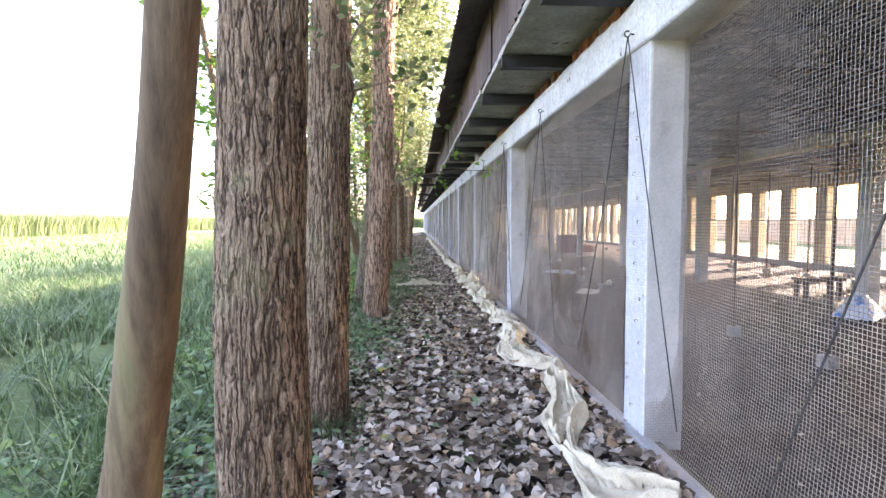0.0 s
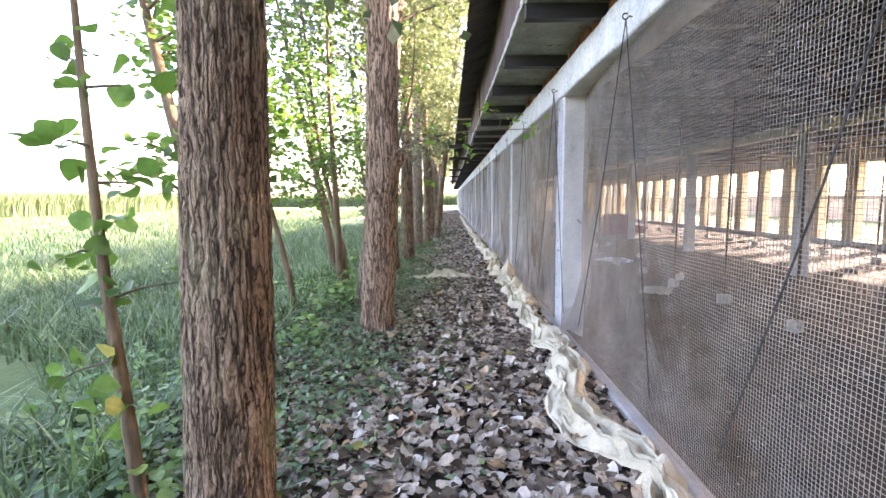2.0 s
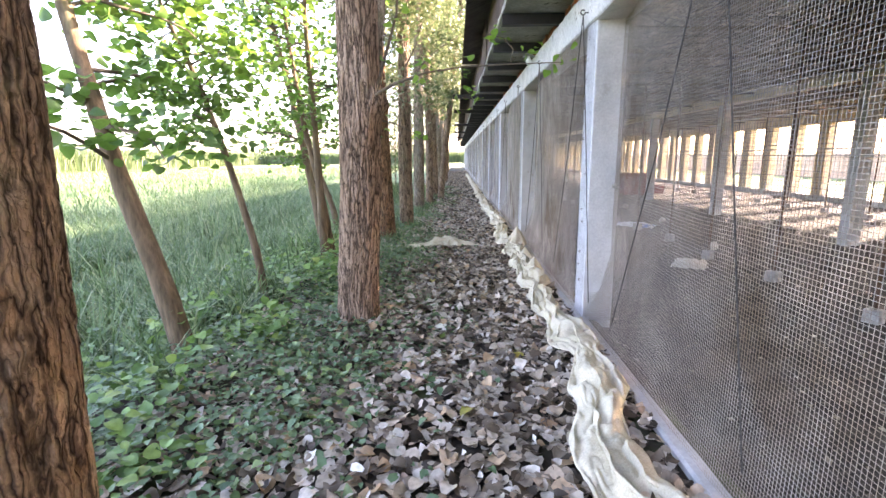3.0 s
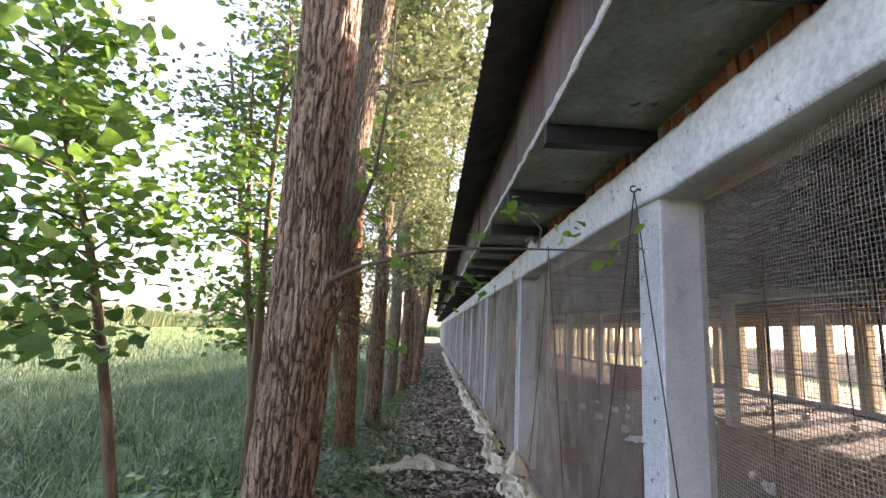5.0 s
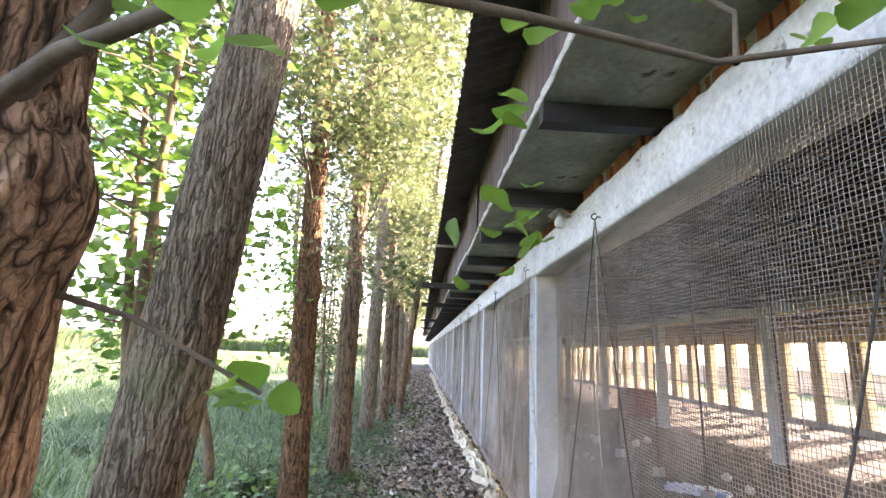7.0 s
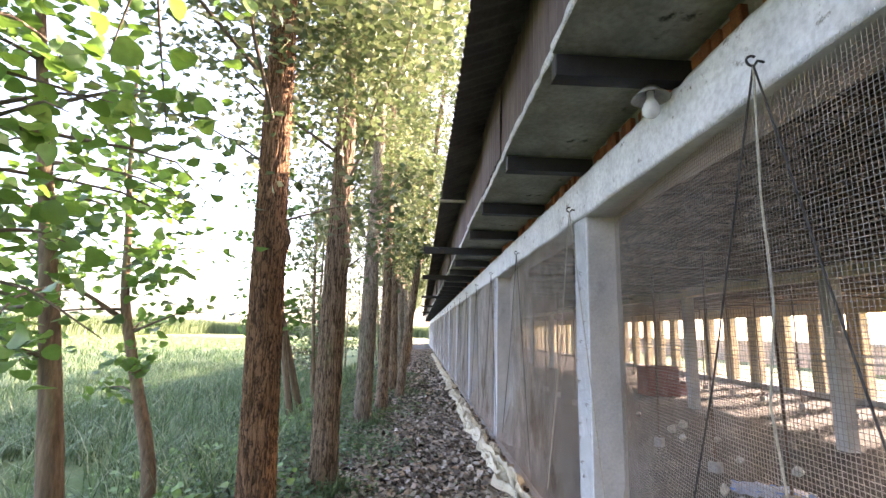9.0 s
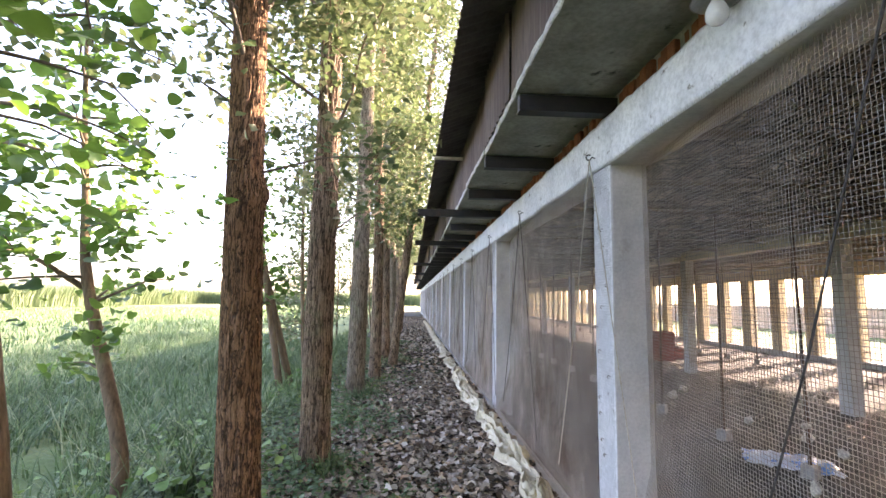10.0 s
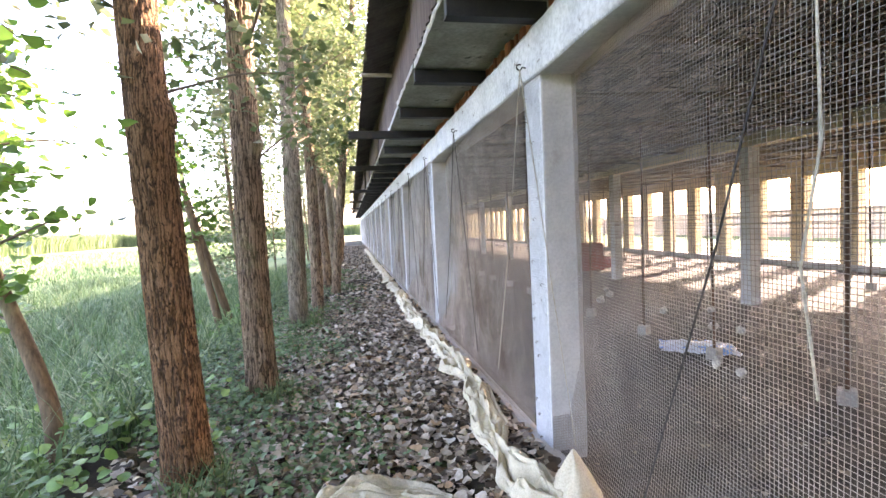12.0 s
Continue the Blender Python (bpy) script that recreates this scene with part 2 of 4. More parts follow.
HERB = leafy("ground herb leaf", [(0.0, (0.06, 0.11, 0.055)), (0.5, (0.14, 0.225, 0.12)), (0.85, (0.24, 0.33, 0.18)), (1.0, (0.22, 0.29, 0.08))], 0.25, 0.5, (0.14, 0.28, 0.05))
WEED = leafy("broad weed leaf", [(0.0, (0.06, 0.14, 0.04)), (0.5, (0.14, 0.26, 0.08)), (0.85, (0.22, 0.36, 0.12)), (1.0, (0.26, 0.34, 0.09))], 0.3, 0.45, (0.18, 0.34, 0.06))
GRASS = leafy("grass blade", [(0.0, (0.016, 0.038, 0.013)), (0.45, (0.078, 0.145, 0.052)), (0.8, (0.195, 0.28, 0.12)), (1.0, (0.34, 0.37, 0.22))], 0.28, 0.5, (0.15, 0.27, 0.09))
CROP = leafy("tall crop blade", [(0.0, (0.07, 0.11, 0.055)), (0.6, (0.12, 0.17, 0.085)), (1.0, (0.20, 0.23, 0.13))], 0.25, 0.7, (0.16, 0.24, 0.09))
VINE_LEAF = leafy("sunlit vine leaf", [(0.0, (0.08, 0.19, 0.04)), (0.6, (0.14, 0.29, 0.06)), (1.0, (0.22, 0.38, 0.09))], 0.5, 0.42, (0.32, 0.58, 0.07))
YELLOW_LEAF = leafy("yellowed leaf", [(0.0, (0.42, 0.36, 0.08)), (1.0, (0.50, 0.47, 0.16))], 0.3, 0.5, (0.5, 0.45, 0.1))

# ---- builders ----
rng = np.random.default_rng(7)


def quick_mesh(name, V, F, mats=(), smooth=False, attr=None):
    V, F = np.asarray(V, np.float32), np.asarray(F, np.int32)
    me = bpy.data.meshes.new(name)
    me.vertices.add(len(V))
    me.vertices.foreach_set("co", V.ravel())
    k = F.shape[1]
    me.loops.add(F.size)
    me.loops.foreach_set("vertex_index", F.ravel())
    me.polygons.add(len(F))
    me.polygons.foreach_set("loop_start", np.arange(0, F.size, k, dtype=np.int32))
    me.update(calc_edges=True)
    me.validate()
    if smooth:
        me.polygons.foreach_set("use_smooth", np.ones(len(F), bool))
    for m in mats:
        me.materials.append(m)
    if attr is not None:
        a = me.attributes.new("ridge", 'FLOAT', 'POINT')
        a.data.foreach_set("value", np.asarray(attr, np.float32))
    return me


def bm_mesh(name, bm, mats, smooth=False):
    me = bpy.data.meshes.new(name)
    bmesh.ops.recalc_face_normals(bm, faces=bm.faces)
    bm.to_mesh(me)
    bm.free()
    for m in mats:
        me.materials.append(m)
    if smooth:
        for p in me.polygons:
            p.use_smooth = True
    return me


def thing(name, at=(0, 0, 0), label="", category="", group="", kind=""):
    ob = new(name)
    ob.location = at
    ob.empty_display_size = 0.1
    return tagged(ob, label, category, group, kind)


def part(name, me, parent, label="", at=None, kind=""):
    ob = new(name, me)
    ob.parent = parent
    if at is not None:
        ob.matrix_basis = at if isinstance(at, Matrix) else Matrix.Translation(at)
    return tagged(ob, label, kind=kind)


def solo(name, me, label, category, group="", kind="", at=None):
    ob = new(name, me)
    if at is not None:
        ob.matrix_basis = at if isinstance(at, Matrix) else Matrix.Translation(at)
    return tagged(ob, label, category, group, kind)


def box_bm(x0, x1, y0, y1, z0, z1, bevel=0.0, seg=1, bm=None):
    bm = bm or bmesh.new()
    c = bmesh.ops.create_cube(bm, size=1.0)["verts"]
    for v in c:
        v.co = Vector((x0 + (v.co.x + .5) * (x1 - x0), y0 + (v.co.y + .5) * (y1 - y0), z0 + (v.co.z + .5) * (z1 - z0)))
    if bevel:
        es = list({e for v in c for e in v.link_edges})
        bmesh.ops.bevel(bm, geom=es, offset=bevel, segments=seg, affect='EDGES', profile=0.6)
    return bm


def grid_mesh(name, P, mats, smooth=True):
    """A sheet from an array of points (rows, columns, 3)."""
    a, b = P.shape[:2]
    i = np.arange(a * b).reshape(a, b)
    F = np.stack([i[:-1, :-1], i[1:, :-1], i[1:, 1:], i[:-1, 1:]], -1).reshape(-1, 4)
    return quick_mesh(name, P.reshape(-1, 3), F, mats, smooth)


def tube(points, radii, seg=6, closed_ends=True):
    """Vertices and faces of a round bar along points."""
    P = [Vector(p) for p in points]
    V, F = [], []
    up = Vector((0.31, 0.17, 0.93)).normalized()
    for i, p in enumerate(P):
        d = (P[min(i + 1, len(P) - 1)] - P[max(i - 1, 0)]).normalized()
        s = d.cross(up)
        s = s.normalized() if s.length > 1e-4 else Vector((1, 0, 0))
        u = s.cross(d)
        r = radii[i] if hasattr(radii, "__len__") else radii
        for k in range(seg):
            a = 2 * math.pi * k / seg
            V.append(p + (s * math.cos(a) + u * math.sin(a)) * r)
    for i in range(len(P) - 1):
        for k in range(seg):
            F.append((i * seg + k, i * seg + (k + 1) % seg, (i + 1) * seg + (k + 1) % seg, (i + 1) * seg + k))
    return V, F


def tubes_mesh(name, runs, mat, seg=6):
    V, F = [], []
    for pts, rad in runs:
        v, f = tube(pts, rad, seg)
        o = len(V)
        V += [tuple(q) for q in v]
        F += [tuple(j + o for j in q) for q in f]
    return quick_mesh(name, V, F, (mat,), True)


def nz(x, y, z=0.0):
    return noise.noise((x, y, z))


def rot_matrices(n, tilt, spread=None):
    """Random turns: spin about z, then a tilt of up to the given radians in any direction."""
    a, b = rng.uniform(0, 2 * math.pi, n), rng.uniform(0, 2 * math.pi, n)
    t = tilt if hasattr(tilt, "__len__") else np.abs(rng.normal(0, tilt, n))
    ca, sa, cb, sb, ct, st = np.cos(a), np.sin(a), np.cos(b), np.sin(b), np.cos(t), np.sin(t)
    z, o = np.zeros(n), np.ones(n)
    Ra = np.stack([ca, -sa, z, sa, ca, z, z, z, o], -1).reshape(n, 3, 3)
    Rt = np.stack([o, z, z, z, ct, -st, z, st, ct], -1).reshape(n, 3, 3)
    Rb = np.stack([cb, -sb, z, sb, cb, z, z, z, o], -1).reshape(n, 3, 3)
    return Ra @ Rt @ Rb


def scatter(TV, TF, pos, R, size):
    n, k = len(pos), len(TV)
    V = np.einsum('nij,kj->nki', R, np.asarray(TV)) * np.asarray(size)[:, None, None] + np.asarray(pos)[:, None, :]
    F = (np.asarray(TF)[None] + (np.arange(n) * k)[:, None, None]).reshape(-1, len(TF[0]))
    return V.reshape(-1, 3), F


def spots(n, x0, x1, y0, y1):
    return np.stack([rng.uniform(x0, x1, n), rng.uniform(y0, y1, n)], -1)


def leaf_shape(fold=0.3, curl=0.2, wide=0.48):
    o = [(0, 0), (.62, -.06), (1.0, .28), (.62, .64), (0, 1.0), (-.62, .64), (-1.0, .28), (-.62, -.06)]
    V = [(x * wide, y - 0.4, abs(x) * fold * wide - curl * (y - 0.4) ** 2) for x, y in o]
    V.append((0, 0.02, 0.0))
    F = [(8, i, (i + 1) % 8) for i in range(8)]
    return V, F


def broad_leaf(fold=0.3, curl=0.2, wide=0.5, ripple=0.05, n=11):
    """A round poplar leaf with a drawn-out tip and a wavy rim, folded along its midrib."""
    V = []
    for i in range(n):
        a = 2 * math.pi * i / n
        x, y = math.sin(a) * wide * (1 - .12 * math.cos(a)), math.cos(a) * .46 + .16 * max(0.0, math.cos(a)) ** 5
        V.append((x, y, abs(x) * fold - curl * y * y + ripple * math.sin(3 * a + 1)))
    V.append((0, -.02, 0))
    return V, [(n, i, (i + 1) % n) for i in range(n)]


HEART = broad_leaf()
DIAMOND = ([(0, -.5, 0), (.36, -.05, .10), (0, .5, -.04), (-.36, -.05, .10)], [(0, 1, 2), (0, 2, 3)])


def join(parts):
    V, F, o = [], [], 0
    for v, f in parts:
        V.append(v)
        F.append(np.asarray(f) + o)
        o += len(v)
    return np.concatenate(V), np.concatenate(F)


# ---- the plan ----
WALL_X, BEAM_LOW, BEAM_TOP = 1.305, 2.19, 2.46
POST_Y = [-3.64 + 3.5 * i for i in range(19)]
Y0, Y1 = -4.5, 62.0
INNER_X, FAR_X = 6.0, 10.7


def smooth01(t):
    t = min(1.0, max(0.0, t))
    return t * t * (3 - 2 * t)


def ground_z(x, y):
    z = -0.02
    z -= 0.15 * smooth01((6.5 - y) / 3.0) * smooth01((-0.05 - x) / 0.35)
    z += 0.085 * smooth01((x - 0.80) / 0.40)
    z -= 0.20 * smooth01((-1.15 - x) / 1.1)
    if -14 < x < 1.5:
        z += 0.03 * nz(x * 1.3, y * 1.3, 2.0) + 0.012 * nz(x * 5, y * 5, 4.0)
    return z


# ---- ground, floor ----
def ground():
    xs = np.concatenate([[-700, -400, -200, -120, -80, -60], np.arange(-50, -14, 2.0), np.arange(-14, -3, 0.5), np.arange(-3, 1.5, 0.1), [1.6, 2.5, 6, 10, 11, 12, 14, 18, 26, 40, 80, 200, 700]])
    ys = np.concatenate([[-700, -300, -120, -60, -30, -15], np.arange(-8, 22, 0.15), np.arange(22, 70, 1.0), [75, 85, 100, 120, 160, 300, 700]])
    P = np.array([[(x, y, ground_z(x, y) if x < 1.55 or x > 10.9 else -0.12) for y in ys] for x in xs])
    me = grid_mesh("ground", P, (SOIL, FIELD))
    c = np.empty(len(me.polygons) * 3, np.float32)
    me.polygons.foreach_get("center", c)
    c = c.reshape(-1, 3)
    wob = np.array([0.35 * nz(a * 1.3, b * 1.3, 7.0) + 0.2 * nz(a * 5, b * 5, 2.0) for a, b in c[:, :2]])
    idx = ((c[:, 0] + wob < -1.7) | (c[:, 0] > 12) | (c[:, 1] > 64)).astype(np.int32)
    me.polygons.foreach_set("material_index", idx)
    solo("ground", me, "dark leaf-strewn soil path running into a green field", "ground", kind="structure")


ground()
fx, fy = np.arange(1.33, 10.95, 0.12), np.concatenate([np.arange(-4.4, 24, 0.12), np.arange(24, 62.1, 1.0)])
FP = np.array([[(x, y, 0.0 + 0.022 * nz(x * 1.7, y * 1.7, 9.0) + 0.014 * nz(x * 6, y * 6, 3.0)) for y in fy] for x in fx])
solo("floor", grid_mesh("floor", FP, (LITTER,)), "brown trampled litter floor inside the poultry house", "floor", kind="structure")


# ---- outer wall: kerb, posts, beam ----
def paint_faces(bm, outer, other):
    bm.normal_update()
    for f in bm.faces:
        f.material_index = outer if f.normal.x < -0.6 else other


def posts():
    bm = box_bm(0, 0.215, 0, 0.245, -0.12, BEAM_LOW + 0.01, 0.012, 2)
    bmesh.ops.subdivide_edges(bm, edges=[e for e in bm.edges if abs((e.verts[0].co - e.verts[1].co).z) > 1], cuts=24)
    for v in bm.verts:
        v.co.x += 0.006 * nz(v.co.x * 9, v.co.y * 9, v.co.z * 2.2)
        v.co.y += 0.006 * nz(v.co.x * 9 + 5, v.co.y * 9, v.co.z * 2.2)
    bm.normal_update()
    paint_faces(bm, 0, 1)
    me = bm_mesh("concrete_post", bm, (WHITEWASH, CEMENT))
    for y in POST_Y:
        solo("concrete_post", me, "square cement post with a whitewashed outer face", "post", "posts of the outer wall", at=(WALL_X, y, 0))


posts()


def ring_beam():
    ys = np.arange(Y0, 30, 0.05).tolist() + np.arange(30, Y1, 0.5).tolist()
    prof = []
    for y in ys:
        w = 0.008 * nz(y * 1.7, 1.0) + 0.006 * nz(y * 9, 4.0)
        lo, hi = BEAM_LOW + 0.012 * nz(y * 2.3, 7.0), BEAM_TOP + 0.016 * nz(y * 3.1, 9.0) + 0.014 * nz(y * 13, 2.0)
        prof.append([(1.335, y, hi - 0.012), (1.292 + w, y, hi), (1.277 + w, y, hi - 0.03), (1.283 + 0.006 * nz(y * 8, 3.3), y, (lo + hi) / 2), (1.278 + w, y, lo + 0.02), (1.292, y, lo), (1.53, y, lo + 0.004), (1.53, y, hi)])
    P = np.array(prof)
    me = grid_mesh("ring_beam", P, (WHITEWASH, CEMENT), False)
    me.polygons.foreach_set("material_index", np.tile(np.array([0, 0, 0, 0, 0, 1, 1], np.int32), len(ys) - 1))
    solo("wall_beam", me, "rough whitewashed concrete beam over the mesh wall", "beam", kind="structure")
    bm = box_bm(1.255, 1.345, Y0, Y1, -0.15, 0.088, 0.012, 1)
    solo("wall_kerb", bm_mesh("kerb", bm, (CEMENT,)), "low cement kerb under the mesh wall", "kerb", kind="structure")


ring_beam()


# ---- wire mesh, bay by bay ----
PITCH = 0.0150


def mesh_panel(y0, length, fine, seed):
    r = random.Random(seed)
    V1, F1, V2, F2, V3, F3 = [], [], [], [], [], []
    zs, ze, rad = 0.04, 2.19, 0.00105
    p0, p1 = length - 0.12, length + 0.125

    def inner(y, z):
        # fixed on the outside of one post and behind the edge of the next, kerb side down
        return 0.19 * min(1.0, max(0.0, (y - .125) / (p0 - .125))) ** 2.5 * smooth01((z - .10) / .35)

    def off(y, z):
        if y > p0 + .005:
            return 0.0015 * nz(y * 9, z * 9, seed)
        return inner(y, z) + 0.007 * nz(y * 1.4 + seed * 3.1, z * 1.4, 5.0) + 0.003 * nz(y * 5, z * 5, seed)

    def bar(pts, V, F, axis):
        o = len(V)
        for p in pts:
            for a, b in ((-rad, 0), (0, rad), (rad, 0), (0, -rad)):
                V.append((p[0] + a, p[1] + (b if axis == 'z' else 0), p[2] + (b if axis == 'y' else 0)))
        for i in range(len(pts) - 1):
            for k in range(4):
                F.append((o + i * 4 + k, o + i * 4 + (k + 1) % 4, o + i * 4 + 4 + (k + 1) % 4, o + i * 4 + 4 + k))
    n = 9 if fine else 3
    for i in range(9, int((length + .125) / PITCH)):
        y = i * PITCH
        bar([(off(y, z), y + 0.007 * nz(z * 3, i * 0.05, seed), z) for z in np.linspace(zs, ze, n)], *((V1, F1) if y < p0 else (V3, F3)), 'z')
        if fine:
            bar([(-.014 + .004 * nz(y * 4, z * 9, seed), y, z) for z in (2.19, 2.24, 2.285 + .03 * nz(y * 3, seed))], V3, F3, 'z')
    for i in range(int((ze - zs) / PITCH)):
        z = zs + i * PITCH
        bar([(off(y, z), y, z + 0.009 * nz(y * 2.2, i * 0.05, seed)) for y in np.linspace(.125, p0, n + 5 if fine else 3)], V2, F2, 'y')
        bar([(0.0015 * nz(y * 9, z * 9, seed), y, z) for y in (p0 + .002, p0 + .12, p1)], V3, F3, 'y')
    t = thing("wire_mesh_panel", (1.299, y0, 0), "dusty square wire mesh stretched between two posts", "wire mesh", "mesh panels of the outer wall")
    part("wire_weave", quick_mesh("wire_weave", V1, F1, (WIRE,)), t, kind="stuff")
    part("wire_weave", quick_mesh("wire_weave", V2, F2, (WIRE,)), t, kind="stuff")
    part("limed_wire", quick_mesh("limed_wire", V3, F3, (LIMED,)), t, "wire limed over on post and beam", kind="stuff")
    if fine:
        for i in range(18):
            z, y = .12 + i * .115 + r.uniform(-.03, .03), r.uniform(p0 + .03, p1 - .04)
            k = r.uniform(.012, .024)
            pts = [(-.001, y, z), (-.009, y + k * .5, z + .006), (-.012, y + k, z - .004), (-.006, y + k * .7, z - .014), (-.003, y + k * 1.5, z - .010), (0, y + k * 2.0, z - .004)]
            part("staple", tubes_mesh("staple", [(pts, 0.0016)], ROD, 5), t)


def post_flap(y):
    runs = []
    for i in range(14):
        x = .006 + i * .0148
        top = .30 + .05 * nz(x * 14, y) - .35 * abs(x - .09)
        runs.append(([(x, -.006, .06), (x + .003 * nz(i * 2.0, y), -.008, top)], .00105))
    for i in range(15):
        z = .07 + i * .0148
        runs.append(([(.004, -.007, z), (.10, -.010, z + .004), (.205, -.007, z)], .00105))
    solo("mesh_flap", tubes_mesh("mesh_flap", runs, WIRE, 4), "loose flap of wire mesh folded round the foot of a post", "wire mesh", "mesh flaps on the posts", at=(WALL_X, y, 0))


for y in POST_Y[2:7]:
    post_flap(y)
for i, y in enumerate(POST_Y[:-1]):
    mesh_panel(y + 0.12, 3.5, 1 <= i + 1 <= 6, i)


# ---- brick course, eave slabs, brackets, sheet, roof ----
def brick_course():
    bm = box_bm(1.352, 1.50, Y0, Y1, BEAM_TOP - 0.03, 2.70)
    wall = solo("wall_upper", bm_mesh("wall_upper", bm, (MORTAR,)), "recessed brick course between beam and eave slab", "wall", kind="structure")
    return wall


WALL_UPPER = brick_course()


def slabs_and_brackets():
    eave = thing("eave_slab", (0, 0, 0), "row of thin stained concrete eave slabs", "eave", kind="structure")
    meshes = []
    for s in range(4):
        bm = box_bm(0, 0.60, 0.006, 1.128, 0, 0.045, 0.006, 1)
        bmesh.ops.subdivide_edges(bm, edges=[e for e in bm.edges if abs((e.verts[0].co - e.verts[1].co).y) > 0.9], cuts=14)
        for v in bm.verts:
            if v.co.x < 0.05:
                v.co.x += 0.012 * nz(v.co.y * 9, s * 4.0, v.co.z * 20)
                v.co.z += 0.006 * nz(v.co.y * 12, s * 3.0, 1.0)
        bm.normal_update()
        paint_faces(bm, 1, 0)
        meshes.append(bm_mesh("slab", bm, (SLAB, SLAB_EDGE)))
    r = random.Random(5)
    bmk = box_bm(0, 0.60, 0, 0.055, -0.095, -0.004, 0.004, 1)
    box_bm(0, 0.60, -0.004, 0.075, -0.101, -0.093, 0.0, 1, bmk)
    bracket = bm_mesh("bracket", bmk, (IRON,))
    k = 0
    y = 4.69 - 1.13 * 8
    while y < Y1 - 1:
        part("slab", meshes[k % 4], eave, at=pose(0.778 + r.uniform(-.008, .008), y + 0.03, 2.583 + r.uniform(-.004, .004), 0, r.uniform(-.6, .4), r.uniform(-.5, .5)))
        solo("eave_bracket", bracket, "black painted iron bracket under the eave slabs", "bracket", "eave brackets", at=(0.785 + r.uniform(-.01, .01), y, 2.575))
        y += 1.13
        k += 1


slabs_and_brackets()


def corrugated(name, y0, y1, step, a, b, amp, mat, normal):
    """A ribbed sheet between two lines a and b (x, z), ribs running from a to b."""
    ys = np.arange(y0, y1, step)
    h = np.where(np.arange(len(ys)) % 4 < 2, amp, -amp)[:, None]
    A = np.stack([np.full(len(ys), a[0]), ys, np.full(len(ys), a[1])], -1) + h * np.array(normal)
    B = np.stack([np.full(len(ys), b[0]), ys, np.full(len(ys), b[1])], -1) + h * np.array(normal)
    return grid_mesh(name, np.stack([A, B], 1), (mat,), False)


def fascia():
    f = thing("eave_fascia", (0, 0, 0), "weathered brown ribbed sheet closing the eave", "fascia", kind="structure")
    me = corrugated("sheet_panel", 0, 0.92, 0.0255, (0, 2.62), (0, 3.22), 0.006, SHEET, (1, 0, 0))
    r = random.Random(3)
    y = Y0
    while y < Y1 - 1:
        part("sheet_panel", me, f, at=pose(0.785 + r.uniform(-.006, .006), y, r.uniform(-.01, .01), 0, r.uniform(-.7, .7), r.uniform(-.4, .4)))
        y += 0.885


fascia()
roof = thing("roof", (0, 0, 0), "dark ribbed sheet roof with a low overhanging eave", "roof", kind="structure")
part("roof_slope", corrugated("roof_slope", Y0 - .3, Y1 + .3, 0.0255, (0.47, 3.08), (6.05, 5.3), 0.008, ROOFING, (-0.37, 0, 0.93)), roof)
part("roof_slope", corrugated("roof_slope", Y0 - .3, Y1 + .3, 0.06, (11.55, 3.08), (5.95, 5.3), 0.008, ROOFING, (0.37, 0, 0.93)), roof)

# ---- inside: ceiling, inner posts, far wall ----
cx, cy = np.arange(1.45, 10.8, 0.16), np.concatenate([np.arange(-4.4, 26, 0.16), np.arange(26, 62.1, 1.5)])
CP = np.array([[(x, y, 2.50 + 0.05 * nz(x * 1.1, y * 0.7, 1.0) + 0.035 * nz(x * 4, y * 2.2, 5.0)) for y in cy] for x in cx])
solo("ceiling", grid_mesh("ceiling", CP, (CEILING,)), "sooty cobwebbed straw ceiling of the poultry house", "ceiling", kind="structure")


def poles():
    r = random.Random(8)
    for i, y in enumerate(np.arange(-2.5, 40, 1.17)):
        pts = [(x, y + 0.05 * nz(x * .5, i * 3.0), 2.41 + 0.03 * nz(x * .7, i * 1.7, 3.0)) for x in np.linspace(1.5, 10.6, 12)]
        solo("ceiling_pole", tubes_mesh("ceiling_pole", [(pts, 0.021)], BAMBOO, 6), "brown bamboo pole carrying the straw ceiling", "pole", "ceiling poles")


poles()


def straw():
    shape = ([(0, -.5, 0), (.022, 0, .02), (0, .5, -.02), (-.022, 0, .02)], [(0, 1, 2), (0, 2, 3)])
    n = 26000
    p = spots(n, 1.5, 8.5, 1.5, 24)
    z = np.array([2.50 + .05 * nz(x * 1.1, y * .7, 1.0) + .035 * nz(x * 4, y * 2.2, 5.0) for x, y in p]) - rng.uniform(.0, .05, n)
    V, F = scatter(*shape, np.column_stack([p, z]), rot_matrices(n, .35), rng.uniform(.10, .38, n))
    solo("ceiling_straw", quick_mesh("ceiling_straw", V, F, (STRAW,)), "loose dusty straw hanging out of the ceiling", "straw", kind="stuff")
    n = 9000
    p = spots(n, 1.4, 7.0, 1.5, 22)
    z = np.array([.022 * nz(x * 1.7, y * 1.7, 9.0) + .014 * nz(x * 6, y * 6, 3.0) for x, y in p]) + .006
    V, F = scatter(*DIAMOND, np.column_stack([p, z]), rot_matrices(n, .3), rng.uniform(.012, .05, n))
    solo("floor_straw", quick_mesh("floor_straw", V, F, (STRAW,)), "trampled straw and feather bits on the litter", "straw", kind="stuff")


straw()


